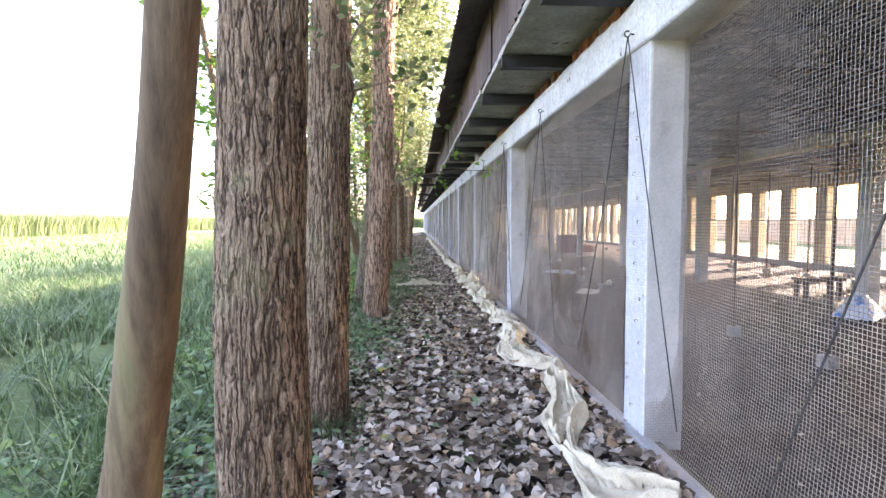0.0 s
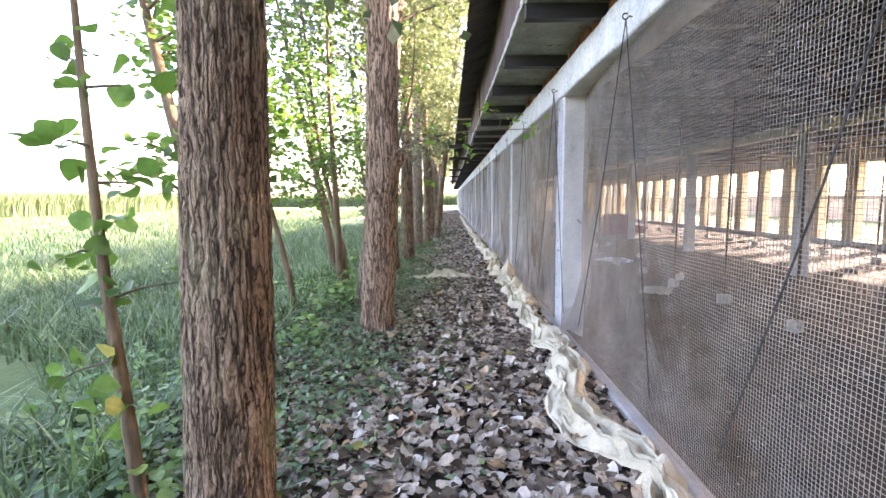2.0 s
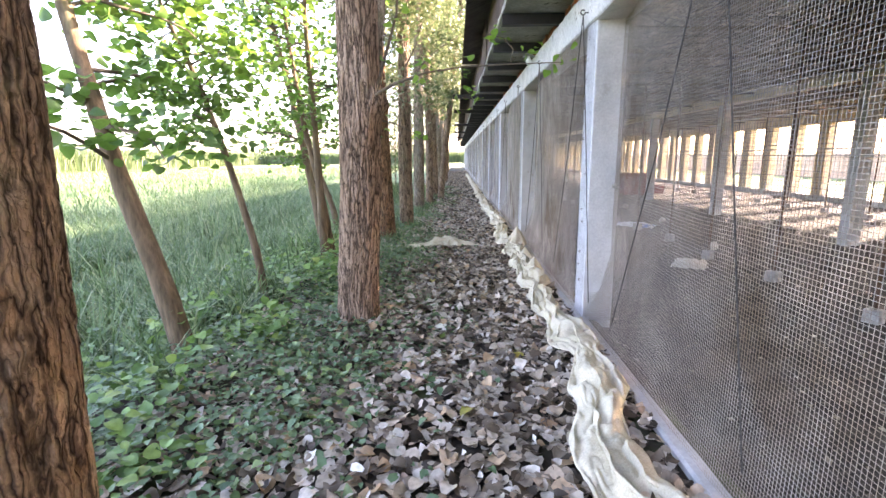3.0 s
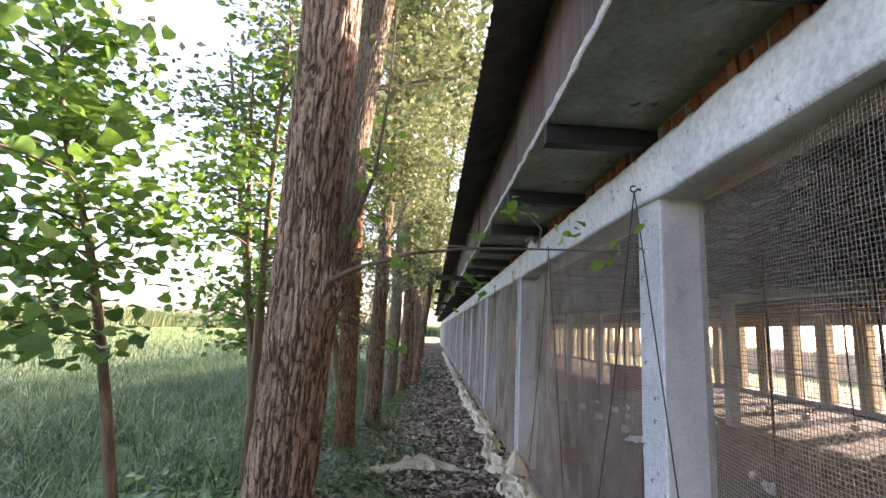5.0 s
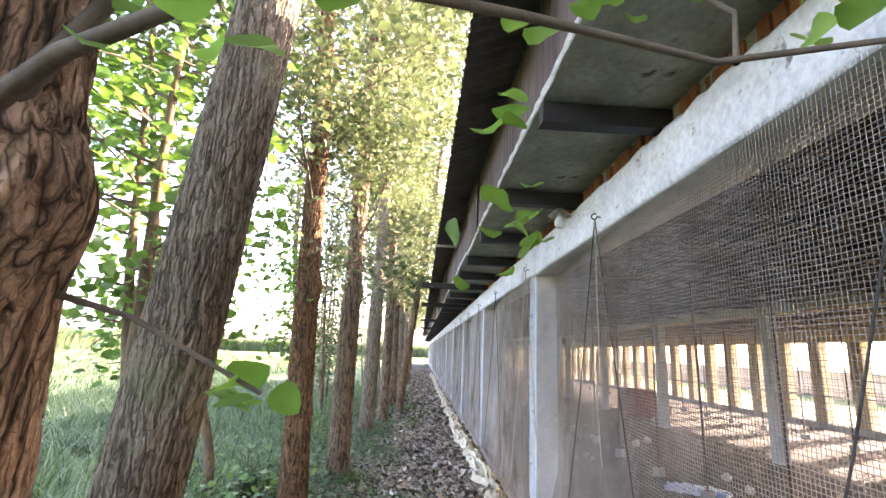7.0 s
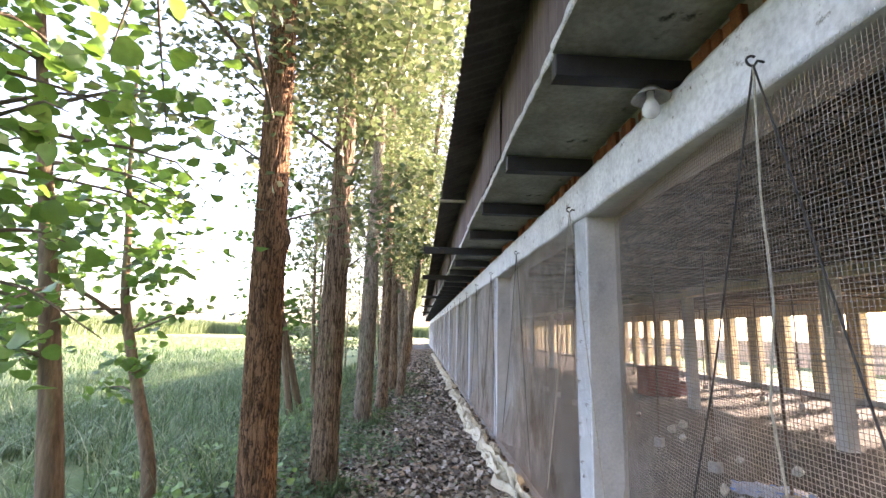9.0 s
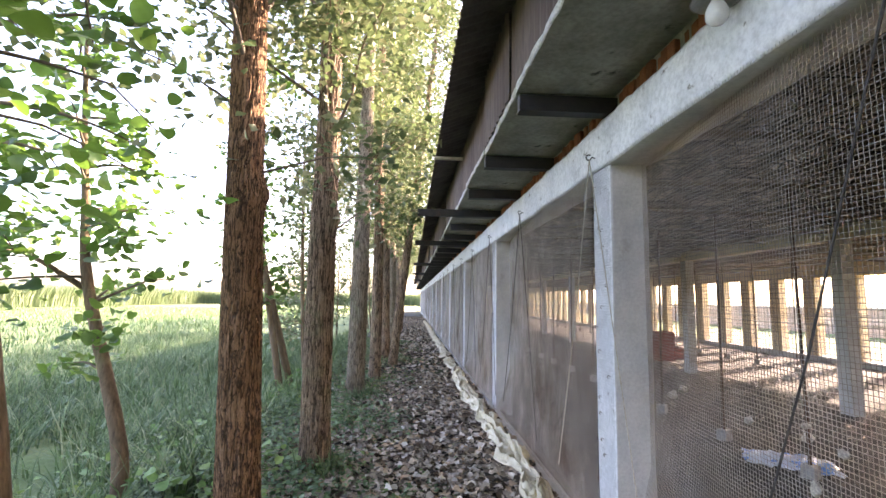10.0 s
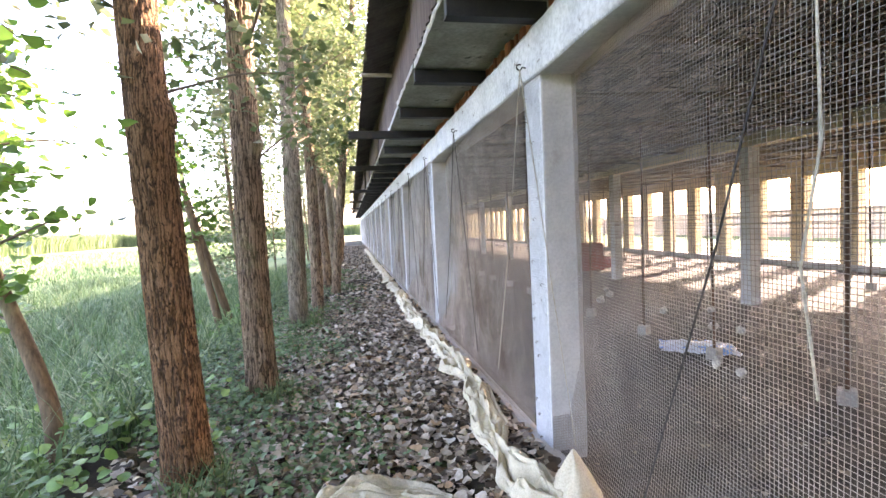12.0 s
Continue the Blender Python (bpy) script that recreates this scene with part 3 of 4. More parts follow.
def inner_posts():
    bm = box_bm(-.09, .09, -.09, .09, -0.1, 2.5, 0.010, 2)
    me = bm_mesh("inner_post", bm, (CEMENT,))
    for i in range(13):
        solo("inner_post", me, "square grey cement post in the middle of the house", "post", "posts in the house", at=(INNER_X, 3.15 + 3.55 * i - 3.55, 0))
    bmb = box_bm(INNER_X - .1, INNER_X + .1, Y0, Y1, 2.3, 2.52, 0.01)
    solo("middle_beam", bm_mesh("middle_beam", bmb, (BOUNCE_LIT_LIME,)), "limewashed beam over the middle posts", "beam", kind="structure")


inner_posts()


def far_wall():
    me = bm_mesh("far_post", box_bm(-.11, .11, -.19, .19, -0.1, 2.14, 0.01), (BOUNCE_LIT_LIME,))
    for i in range(56):
        solo("far_post", me, "limewashed post of the far wall, warm bounce light in its yellow colour", "post", "posts of the far wall", at=(FAR_X, -3.9 + 1.17 * i, 0))
    solo("wall_far_beam", bm_mesh("wall_far_beam", box_bm(FAR_X - .13, FAR_X + .13, Y0, Y1, 2.12, 2.62, 0.01), (BOUNCE_LIT_LIME,)), "limewashed beam over the far openings", "beam", kind="structure")
    solo("wall_far_kerb", bm_mesh("wall_far_kerb", box_bm(FAR_X - .14, FAR_X + .14, Y0, Y1, -0.15, 0.14, 0.015), (CEMENT,)), "low cement kerb of the far wall", "kerb", kind="structure")
    runs = [([(0, y, .1), (0, y, 2.13)], .003) for y in np.arange(Y0, Y1 - 20, 0.085)] + [([(0, Y0, z), (0, Y1, z)], .003) for z in np.arange(.14, 2.12, 0.085)]
    ob = solo("far_wire_mesh", tubes_mesh("far_wire_mesh", runs, ROD, 4), "rusty welded wire grid across the far openings", "wire mesh", at=(FAR_X - .12, 0, 0))
    ob["kind"] = "stuff"


far_wall()
for n, y in (("wall_south", Y0), ("wall_north", Y1)):
    solo(n, bm_mesh(n, box_bm(1.3, 10.8, y - .12, y + .12, -.1, 3.2), (BOUNCE_LIT_LIME,)), "plain limewashed end wall", "wall", kind="structure")


# ---- rods with feet, wires ----
def rods():
    r = random.Random(11)
    blk = bmesh.new()
    box_bm(-.055, .055, -.055, .055, 0, .11, 0.012, 2, blk)
    for v in blk.verts:
        v.co += Vector((nz(v.co.x * 30, v.co.y * 30), nz(v.co.y * 30, v.co.z * 30, 4), 0)) * 0.006
    foot = bm_mesh("foot", blk, (GREY_BLOCK,))
    for row, x in enumerate((3.55, 8.5)):
        for i in range(30):
            y = 1.12 + 1.17 * i + r.uniform(-.06, .06)
            t = thing("feeder_rod", (x + r.uniform(-.05, .05), y, 0), "thin rusty upright rod set in a small cement foot", "rod", "upright rods in the house")
            a, b = r.uniform(-.03, .03), r.uniform(-.03, .03)
            part("rod", tubes_mesh("rod", [([(0, 0, .05), (a * .5 + r.uniform(-.008, .008), b * .5, 1.2), (a, b, 2.46)], 0.0145)], ROD, 7), t)
            part("foot", foot, t, "grey cement foot", at=pose(0, 0, 0.005, 0, 0, r.uniform(0, 90)))
        runs = []
        for z, s in ((1.33, 0.02), (1.27, 0.03)):
            runs.append(([(x + .02 + s * nz(y * .8, z * 9), y, z + .03 * nz(y * .6, z * 5, row)) for y in np.arange(0, 36, .4)], 0.0055))
        solo("tie_wire", tubes_mesh("tie_wire", runs, ROPE_PALE, 5), "pair of pale tie wires strung along the rods", "wire")


rods()

# ---- trees ----
def trunk_mesh(name, path, radii, mat, seg, rings, depth, seed, width=0.03, knots=()):
    """A furrowed trunk along a polyline (points at equal steps)."""
    P = np.array(path, float)
    t = np.linspace(0, 1, rings)
    knee = min(1.0, 4.3 / P[-1, 2]) if seg > 100 else 1.0
    t = np.where(t < .9, t / .9 * knee, knee + (t - .9) / .1 * (1 - knee)) * (len(P) - 1)
    C = np.stack([np.interp(t, range(len(P)), P[:, k]) for k in range(3)], -1)
    for _ in range(3):
        C[1:-1] = (C[:-2] + 2 * C[1:-1] + C[2:]) / 4
    R = np.interp(t, range(len(P)), radii)
    L = np.concatenate([[0], np.cumsum(np.linalg.norm(np.diff(C, axis=0), axis=1))])
    V, A = [], []
    for i in range(rings):
        flare = 1 + 0.22 * math.exp(-L[i] / 0.12)
        for k in range(seg):
            a = 2 * math.pi * k / seg
            ca, sa = math.cos(a), math.sin(a)
            r = R[i] * flare
            px, py, pz = ca * r, sa * r, L[i]
            wx = 0.55 * nz(px * 12 + seed, py * 12, pz * 9) + 0.3 * nz(px * 30 + seed, py * 30, pz * 24)
            q = px / width * .8 + seed * 7 + wx, py / width * .8 + wx
            n1 = noise.noise((q[0], q[1], pz / (width * 7.0) + wx))
            n2 = noise.noise((q[0] * 1.9 + 3, q[1] * 1.9, pz / (width * 3.6) + 9))
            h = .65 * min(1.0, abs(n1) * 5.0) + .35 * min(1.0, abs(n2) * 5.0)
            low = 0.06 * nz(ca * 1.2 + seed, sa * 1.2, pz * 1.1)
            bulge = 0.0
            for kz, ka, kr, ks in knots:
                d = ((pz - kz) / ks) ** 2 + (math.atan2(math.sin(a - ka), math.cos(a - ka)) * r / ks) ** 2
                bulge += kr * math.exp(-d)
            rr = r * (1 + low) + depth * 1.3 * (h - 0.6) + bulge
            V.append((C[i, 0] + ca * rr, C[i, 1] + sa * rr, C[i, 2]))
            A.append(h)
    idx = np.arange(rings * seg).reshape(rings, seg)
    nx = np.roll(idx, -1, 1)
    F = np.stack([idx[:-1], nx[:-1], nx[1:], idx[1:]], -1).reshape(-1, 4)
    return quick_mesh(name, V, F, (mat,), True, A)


def limb_run(p, d, length, r, seed, droop=0.0, steps=7):
    d = Vector(d).normalized()
    pts, rad = [], []
    for i in range(steps):
        s = i / (steps - 1)
        q = Vector(p) + d * length * s + Vector((0.12 * nz(seed, s * 2.0), 0.12 * nz(seed + 9, s * 2.0), 0.10 * nz(seed + 4, s * 2.0) - droop * s * s)) * length * s
        pts.append(tuple(q))
        rad.append(r * (1 - 0.82 * s))
    return pts, rad


def crown_leaves(runs, per, spread, size, seed, start=0.25):
    """Leaf places along limbs."""
    g = np.random.default_rng(seed)
    pos = []
    for pts, rad in runs:
        P = np.array(pts)
        s = g.uniform(start, 1.08, per) * (len(P) - 1)
        c = np.stack([np.interp(s, range(len(P)), P[:, k]) for k in range(3)], -1)
        pos.append(c + g.normal(0, spread, (per, 3)) * np.array([1, 1, .7]))
    return np.concatenate(pos), g


def tree(base, height, r0, lean, mat, seed, label, near=True, limbs=24, leaves=200, crown_from=3.0, reach=1.6, knots=(), bend=0.05, low_limbs=(), rough=1.2):
    bx, by = base
    z0 = ground_z(bx, by) - 0.04
    t = thing("tree", (bx, by, z0), label, "tree", "trees along the path")
    n = 9
    path, radii = [], []
    for i in range(n):
        s = i / (n - 1)
        h = height * s
        path.append((lean[0] * h + bend * nz(seed * 1.7, s * 3.0) * min(1, h), lean[1] * h + bend * nz(seed * 2.3 + 8, s * 3.0) * min(1, h), h))
        radii.append(r0 * (1 - 0.62 * s))
    if near:
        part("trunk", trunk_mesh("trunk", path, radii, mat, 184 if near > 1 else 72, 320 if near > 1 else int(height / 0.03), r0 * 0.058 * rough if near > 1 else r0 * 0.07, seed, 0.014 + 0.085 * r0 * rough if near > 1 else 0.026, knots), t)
    else:
        part("trunk", trunk_mesh("trunk", path, radii, mat, 24, 60, 0.008, seed, 0.035), t)
    r = random.Random(seed)
    P = np.array(path)
    runs = []
    for i in range(limbs):
        h = crown_from + (height - crown_from) * (i + r.random()) / limbs
        c = [np.interp(h / height * (n - 1), range(n), P[:, k]) for k in range(3)]
        a = r.uniform(0, 2 * math.pi)
        ln = reach * (1.15 - 0.7 * (h / height)) * r.uniform(.6, 1.15)
        runs.append(limb_run(c, (math.cos(a), math.sin(a), r.uniform(.5, 1.1)), ln, max(.008, r0 * 0.14), seed * 31 + i, 0.1))
        for j in range(2):
            q = runs[-1][0][3 + j]
            a2 = a + r.uniform(-1.3, 1.3)
            runs.append(limb_run(q, (math.cos(a2), math.sin(a2), r.uniform(-.1, .6)), ln * .55, 0.006, seed * 31 + i * 7 + j + 100, 0.15, 5))
    for h, d, ln, rr in low_limbs:
        c = [np.interp(h / height * (n - 1), range(n), P[:, k]) for k in range(3)]
        runs.append(limb_run(c, d, ln, rr, seed * 13 + h, 0.12))
    part("branchwork", tubes_mesh("branchwork", runs, TWIG, 5), t, kind="stuff")
    pos, g = crown_leaves(runs, leaves * 6 // 10 if near else leaves, 0.24, 0.08, seed)
    # the eave side stays open under the roof's edge
    pos = pos[(pos[:, 0] + bx < .42) | (pos[:, 2] + z0 > 3.4)]
    size = g.uniform(0.045, 0.085, len(pos))
    shape = DIAMOND
    V, F = scatter(*shape, pos, rot_matrices(len(pos), 0.9), size * (1.15 if near > 1 else 1.25))
    part("crown", quick_mesh("crown", V, F, (LEAF_CROWN,)), t)
    return t


BIG = "tall poplar with deeply furrowed grey-brown bark beside the path"
tree((-0.53, 2.80), 8.5, 0.178, (0.028, 0.0), BARK_GREY, 1, BIG, 2, crown_from=3.6)
tree((-0.57, 4.21), 8.5, 0.160, (0.038, 0.0), BARK_GREY, 2, BIG, 2, crown_from=3.4, knots=((2.35, 0.2, .03, .09),), low_limbs=((2.35, (.5, -.2, .9), .9, .012), (2.3, (.8, .3, .35), .9, .008)))
tree((-0.45, 7.07), 9.0, 0.16, (0.058, -0.13), BARK_WARM, 3, "tall poplar with dark furrowed bark and a knotty burl", 2, crown_from=3.3, rough=1.15, knots=((1.72, -.3, .07, .10), (1.5, -1.3, .035, .12), (1.9, -1.0, .03, .08)))
tree((-0.72, 7.95), 9.5, 0.14, (0.115, -0.01), BARK_GREEN, 4, "tall leaning poplar with greenish grey bark", 2, crown_from=3.2)
tree((-0.73, 10.75), 8.5, 0.125, (-0.03, 0.0), BARK_ORANGE, 5, "slender poplar with flaky orange-brown bark", 2, leaves=390, reach=2.2, crown_from=2.7, knots=((2.1, 0.1, .035, .08), (2.9, 2.5, .02, .06)), low_limbs=((2.2, (.9, .5, .5), 1.0, .01), (2.6, (-.8, -.2, .5), 1.0, .01)))
tree((-0.57, 12.10), 9.5, 0.128, (0.0, 0.0), BARK_GREY, 6, "tall poplar with grey ridged bark and a small knot", 2, leaves=390, reach=2.2, crown_from=2.6, knots=((2.2, 0.0, .03, .07),), low_limbs=((2.0, (.6, .6, .7), 1.1, .01),))
tree((-0.58, 15.10), 10, 0.135, (0.012, 0.0), BARK_GREEN, 7, "poplar with grey-green bark in the row", 1, leaves=420, crown_from=2.6, reach=1.8)
tree((-0.40, 16.45), 10, 0.105, (0.0, 0.0), BARK_GREY, 8, "poplar with grey bark in the row", 1, leaves=420, crown_from=2.6, reach=1.8)
tree((-0.16, 18.45), 9, 0.10, (0.115, 0.0), BARK_GREY, 9, "slender poplar leaning over the path", 1, leaves=300, crown_from=2.4, reach=2.0)
r_row = random.Random(21)
for i in range(16):
    y = 19.6 + i * 1.9 + r_row.uniform(-.5, .5)
    tree((-0.42 + r_row.uniform(-.25, .2), y), r_row.uniform(9, 11), r_row.uniform(.09, .13), (r_row.uniform(-.03, .05), 0), (BARK_GREY, BARK_GREEN, BARK_WARM)[i % 3], 30 + i, "poplar with ridged bark in the long row", 0, limbs=28, leaves=120, crown_from=2.7, reach=1.6)


def sapling(base, path, r0, seed, label, twigs, leaves, size=0.085, mat=None, lean_leaf=0.75, leafmat=None, spread=0.10, n_from=0.3, seg=10, short=1.0):
    """A thin stem along given points (from its base), with twigs and broad leaves."""
    bx, by = base
    t = thing("sapling", (bx, by, ground_z(bx, by) - 0.03), label, "sapling", "young trees beside the path")
    P = [Vector(p) for p in path]
    k = len(P)
    dense = []
    for i in range(40):
        s = i / 39 * (k - 1)
        a = min(int(s), k - 2)
        dense.append(P[a].lerp(P[a + 1], s - a))
    for _ in range(6):
        dense = [dense[0]] + [(dense[i - 1] + dense[i] * 2 + dense[i + 1]) / 4 for i in range(1, 39)] + [dense[-1]]
    radii = [r0 * (1 - 0.75 * i / 39) * (1 + 0.12 * nz(i * .7, seed)) for i in range(40)]
    m = mat or YOUNG_BARK
    V, F = tube(dense, radii, seg)
    part("trunk", quick_mesh("trunk", [tuple(v) for v in V], F, (m,), True, [0.5 + 0.5 * nz(v[0] * 60, v[1] * 60, v[2] * 12) for v in V]), t)
    r = random.Random(seed)
    runs = []
    for i in range(twigs):
        j = int(39 * (n_from + (1 - n_from) * (i + r.random()) / twigs))
        j = min(j, 39)
        a = r.uniform(0, 2 * math.pi)
        runs.append(limb_run(dense[j], (math.cos(a), math.sin(a), r.uniform(-.1, .7)), r.uniform(.35, .95) * short, max(.004, r0 * .22), seed * 17 + i, 0.25, 6))
    runs.append(([tuple(p) for p in dense[20:]], 0.003))
    part("twigwork", tubes_mesh("twigwork", runs, TWIG, 5), t, kind="stuff")
    pos, g = crown_leaves(runs, leaves, spread, size, seed, 0.2)
    V, F = scatter(*HEART, pos, rot_matrices(len(pos), lean_leaf), g.uniform(size * .65, size * 1.25, len(pos)))
    part("foliage", quick_mesh("foliage", V, F, (leafmat or LEAF,)), t)
    return t


YOUNG = "young poplar with a thin stem and broad green leaves"
sapling((-0.625, 1.89), [(0, 0, 0), (.12, -.06, .6), (.23, -.13, 1.1), (.36, -.22, 1.7), (.55, -.4, 3.4), (.7, -.5, 5.0)], 0.064, 3, "thin young tree with smooth brown bark leaning beside the path", 8, 40, 0.06, YOUNG_BARK, n_from=0.8, seg=24)
sapling((-1.45, 6.35), [(0, 0, 0), (-.12, 0, .6), (-.32, 0, 1.3), (-.56, .1, 2.2), (-.8, .2, 3.2), (-1.1, .3, 5.0)], 0.078, 5, "leaning young tree with smooth brown bark", 16, 40, 0.085, YOUNG_BARK, n_from=0.4, seg=20)
sapling((-1.42, 7.58), [(0, 0, 0), (-.04, 0, .5), (-.2, 0, 1.2), (-.42, 0, 2.0), (-.72, 0, 2.7), (-.95, .1, 3.5)], 0.042, 6, YOUNG, 36, 40, 0.085, n_from=0.46, spread=.14)
sapling((-1.25, 9.00), [(0, 0, 0), (-.02, 0, 1.0), (-.05, 0, 2.0), (-.08, 0, 3.0), (-.05, 0, 4.6)], 0.055, 7, YOUNG, 30, 30, 0.07, n_from=0.45, spread=.18)
sapling((-1.16, 9.10), [(0, 0, 0), (-.12, 0, .9), (-.35, .1, 1.9), (-.5, .2, 3.0), (-.6, .2, 4.2)], 0.048, 8, YOUNG, 28, 30, 0.07, n_from=0.45, spread=.18)
sapling((-1.05, 4.44), [(0, 0, 0), (-.04, 0, .6), (-.09, 0, 1.2), (-.11, 0, 1.9), (-.12, 0, 2.8)], 0.034, 9, "thin sapling with broad heart-shaped green leaves", 14, 7, 0.085, n_from=0.2, spread=0.07, lean_leaf=1.15, short=0.4)
sapling((-1.68, 11.28), [(0, 0, 0), (-.03, .05, .5), (-.28, .16, 1.1), (-.52, .24, 1.75), (-.58, .28, 2.3), (-.68, .34, 2.8), (-.8, .4, 4.0)], 0.058, 10, "forked young tree with smooth grey-green bark", 20, 34, 0.075, n_from=0.3, seg=16)
sapling((-2.18, 11.52), [(0, 0, 1.72), (-.22, -.12, 1.90), (-.55, -.1, 2.05), (-1.0, 0, 2.4)], 0.024, 11, "side stem of the forked young tree", 8, 24, 0.07)
sapling((-1.62, 10.32), [(0, 0, 0), (-.13, 0, .93), (-.30, 0, 1.9), (-.52, 0, 3.0), (-.9, 0, 5.0)], 0.075, 12, "young poplar with plain grey bark in the grass", 20, 36, 0.075, n_from=0.35, seg=16)
sapling((-1.61, 14.99), [(0, 0, 0), (-.18, 0, 1.0), (-.36, 0, 2.0), (-.5, 0, 3.2), (-.6, 0, 5.5)], 0.06, 13, YOUNG, 18, 30, 0.085, n_from=0.35)
sapling((-1.49, 15.13), [(0, 0, 0), (-.25, 0, 1.0), (-.52, 0, 2.0), (-.7, 0, 3.2), (-.8, 0, 5.5)], 0.065, 14, YOUNG, 18, 30, 0.085, n_from=0.35)
r_sap = random.Random(77)
for i in range(13):
    y = 17.0 + i * 1.9 + r_sap.uniform(-.6, .6)
    x = -1.3 - r_sap.random() * 1.6
    lx = r_sap.uniform(-.12, .1)
    sapling((x, y), [(0, 0, 0), (lx, 0, 1.0), (lx * 2, 0, 2.2), (lx * 2.6, 0, 3.6), (lx * 3, 0, 5.5)], r_sap.uniform(.03, .055), 100 + i, YOUNG, 22, 60, 0.07, n_from=0.22, leafmat=LEAF_CROWN, spread=.22)
def vine():
    """The twig that reaches from the burl across the path to the eave."""
    t = thing("branch_twig", (0, 0, 0), "thin pale branch with broad green leaves reaching across the path", "branch")
    a = [(-.20, 6.74, 1.70), (-.06, 6.68, 1.76), (.16, 6.62, 1.82), (.40, 6.72, 1.87), (.69, 6.82, 1.90), (.86, 6.74, 1.89), (1.04, 6.66, 1.88)]
    b = [(-.20, 6.76, 1.70), (-.13, 6.84, 1.98), (-.06, 6.92, 2.25), (-.03, 7.0, 2.7), (-.02, 7.0, 3.2)]
    c = [(.72, 6.82, 1.90), (.74, 6.84, 2.0), (.68, 6.88, 2.08), (.62, 6.90, 2.10)]
    runs = [(a, [.013, .010, .007, .006, .005, .004, .003]), (b, [.015, .011, .009, .007, .005]), (c, [.005, .004, .004, .003]), ([(-.24, 6.9, 1.56), (-.08, 6.9, 1.52), (.10, 6.9, 1.43)], [.006, .004, .003])]
    part("twig", tubes_mesh("twig", runs, TWIG, 8), t)
    g = np.random.default_rng(3)
    pos = [(.08, 6.64, 1.86), (.04, 6.66, 1.78), (.12, 6.62, 1.90), (.16, 6.64, 1.84), (.43, 6.9, 1.80), (.44, 6.85, 1.93), (.47, 6.9, 1.86), (.45, 7.1, 1.76), (.50, 7.1, 1.72), (.42, 7.1, 1.70), (.47, 7.12, 1.82), (.52, 7.14, 1.78), (.40, 7.1, 1.62), (.48, 7.1, 1.66),
           (.66, 6.9, 2.10), (.70, 6.92, 2.12), (.60, 6.9, 2.08), (.63, 6.94, 2.16), (.56, 6.9, 2.06), (.96, 6.66, 1.88), (1.02, 6.64, 1.90), (1.08, 6.62, 1.92), (.80, 6.8, 1.95), (.86, 6.8, 1.99), (.90, 6.8, 2.03), (.12, 6.9, 1.42), (.08, 6.9, 1.46), (.05, 6.9, 1.40)]
    pos += [(-.14, 6.8, 1.92), (-.08, 6.84, 2.0), (-.02, 6.9, 2.1), (-.1, 6.9, 2.18), (.02, 6.95, 2.3), (-.12, 6.92, 2.32), (.04, 6.98, 2.45), (-.06, 7.0, 2.55), (.10, 6.66, 1.78), (.2, 6.64, 1.86)]
    pos = np.repeat(np.array(pos), 2, 0)
    pos = pos + g.normal(0, .028, (len(pos), 3))
    V, F = scatter(*HEART, pos, rot_matrices(len(pos), 0.95), g.uniform(.034, .064, len(pos)))
    part("foliage", quick_mesh("foliage", V, F, (VINE_LEAF,)), t)


vine()


def hanging_twig():
    t = thing("hanging_twig", (0, 0, 0), "drooping poplar twig with broad green leaves", "twig")
    a = [(-.40, 7.95, 3.0), (-.52, 8.4, 2.95), (-.66, 8.9, 2.70), (-.76, 9.2, 2.42), (-.80, 9.36, 2.22)]
    b = [(-.66, 8.9, 2.70), (-.85, 9.1, 2.62), (-1.0, 9.25, 2.5)]
    part("twig", tubes_mesh("twig", [(a, [.010, .008, .006, .004, .003]), (b, [.005, .004, .003])], TWIG, 6), t)
    g = np.random.default_rng(12)
    c = np.array(a[1:] + b[1:])[g.integers(0, 6, 30)]
    pos = c + g.normal(0, .075, (30, 3))
    V, F = scatter(*HEART, pos, rot_matrices(30, 0.8), g.uniform(.07, .11, 30))
    part("foliage", quick_mesh("foliage", V, F, (LEAF,)), t)


hanging_twig()


def yellow_leaves():
    for i, (x, y, z, s) in enumerate(((-1.10, 4.36, .70, .075), (-1.08, 4.36, .47, .085), (-.2, 4.9, .03, .08), (.4, 5.6, .03, .08), (.1, 8.2, .03, .08), (.75, 6.3, .04, .07), (-.1, 3.6, .03, .09))):
        V, F = scatter(*leaf_shape(.3, .3, .5), np.array([(0, 0, 0)]), rot_matrices(1, np.array([1.2 if i < 2 else .25])), np.array([s]))
        zz = z if i < 2 else ground_z(x, y) + .045
        solo("yellow_leaf", quick_mesh("yellow_leaf", V, F, (YELLOW_LEAF,)), "single pale yellow poplar leaf", "leaf", "yellow leaves", at=(x, y, zz))


yellow_leaves()


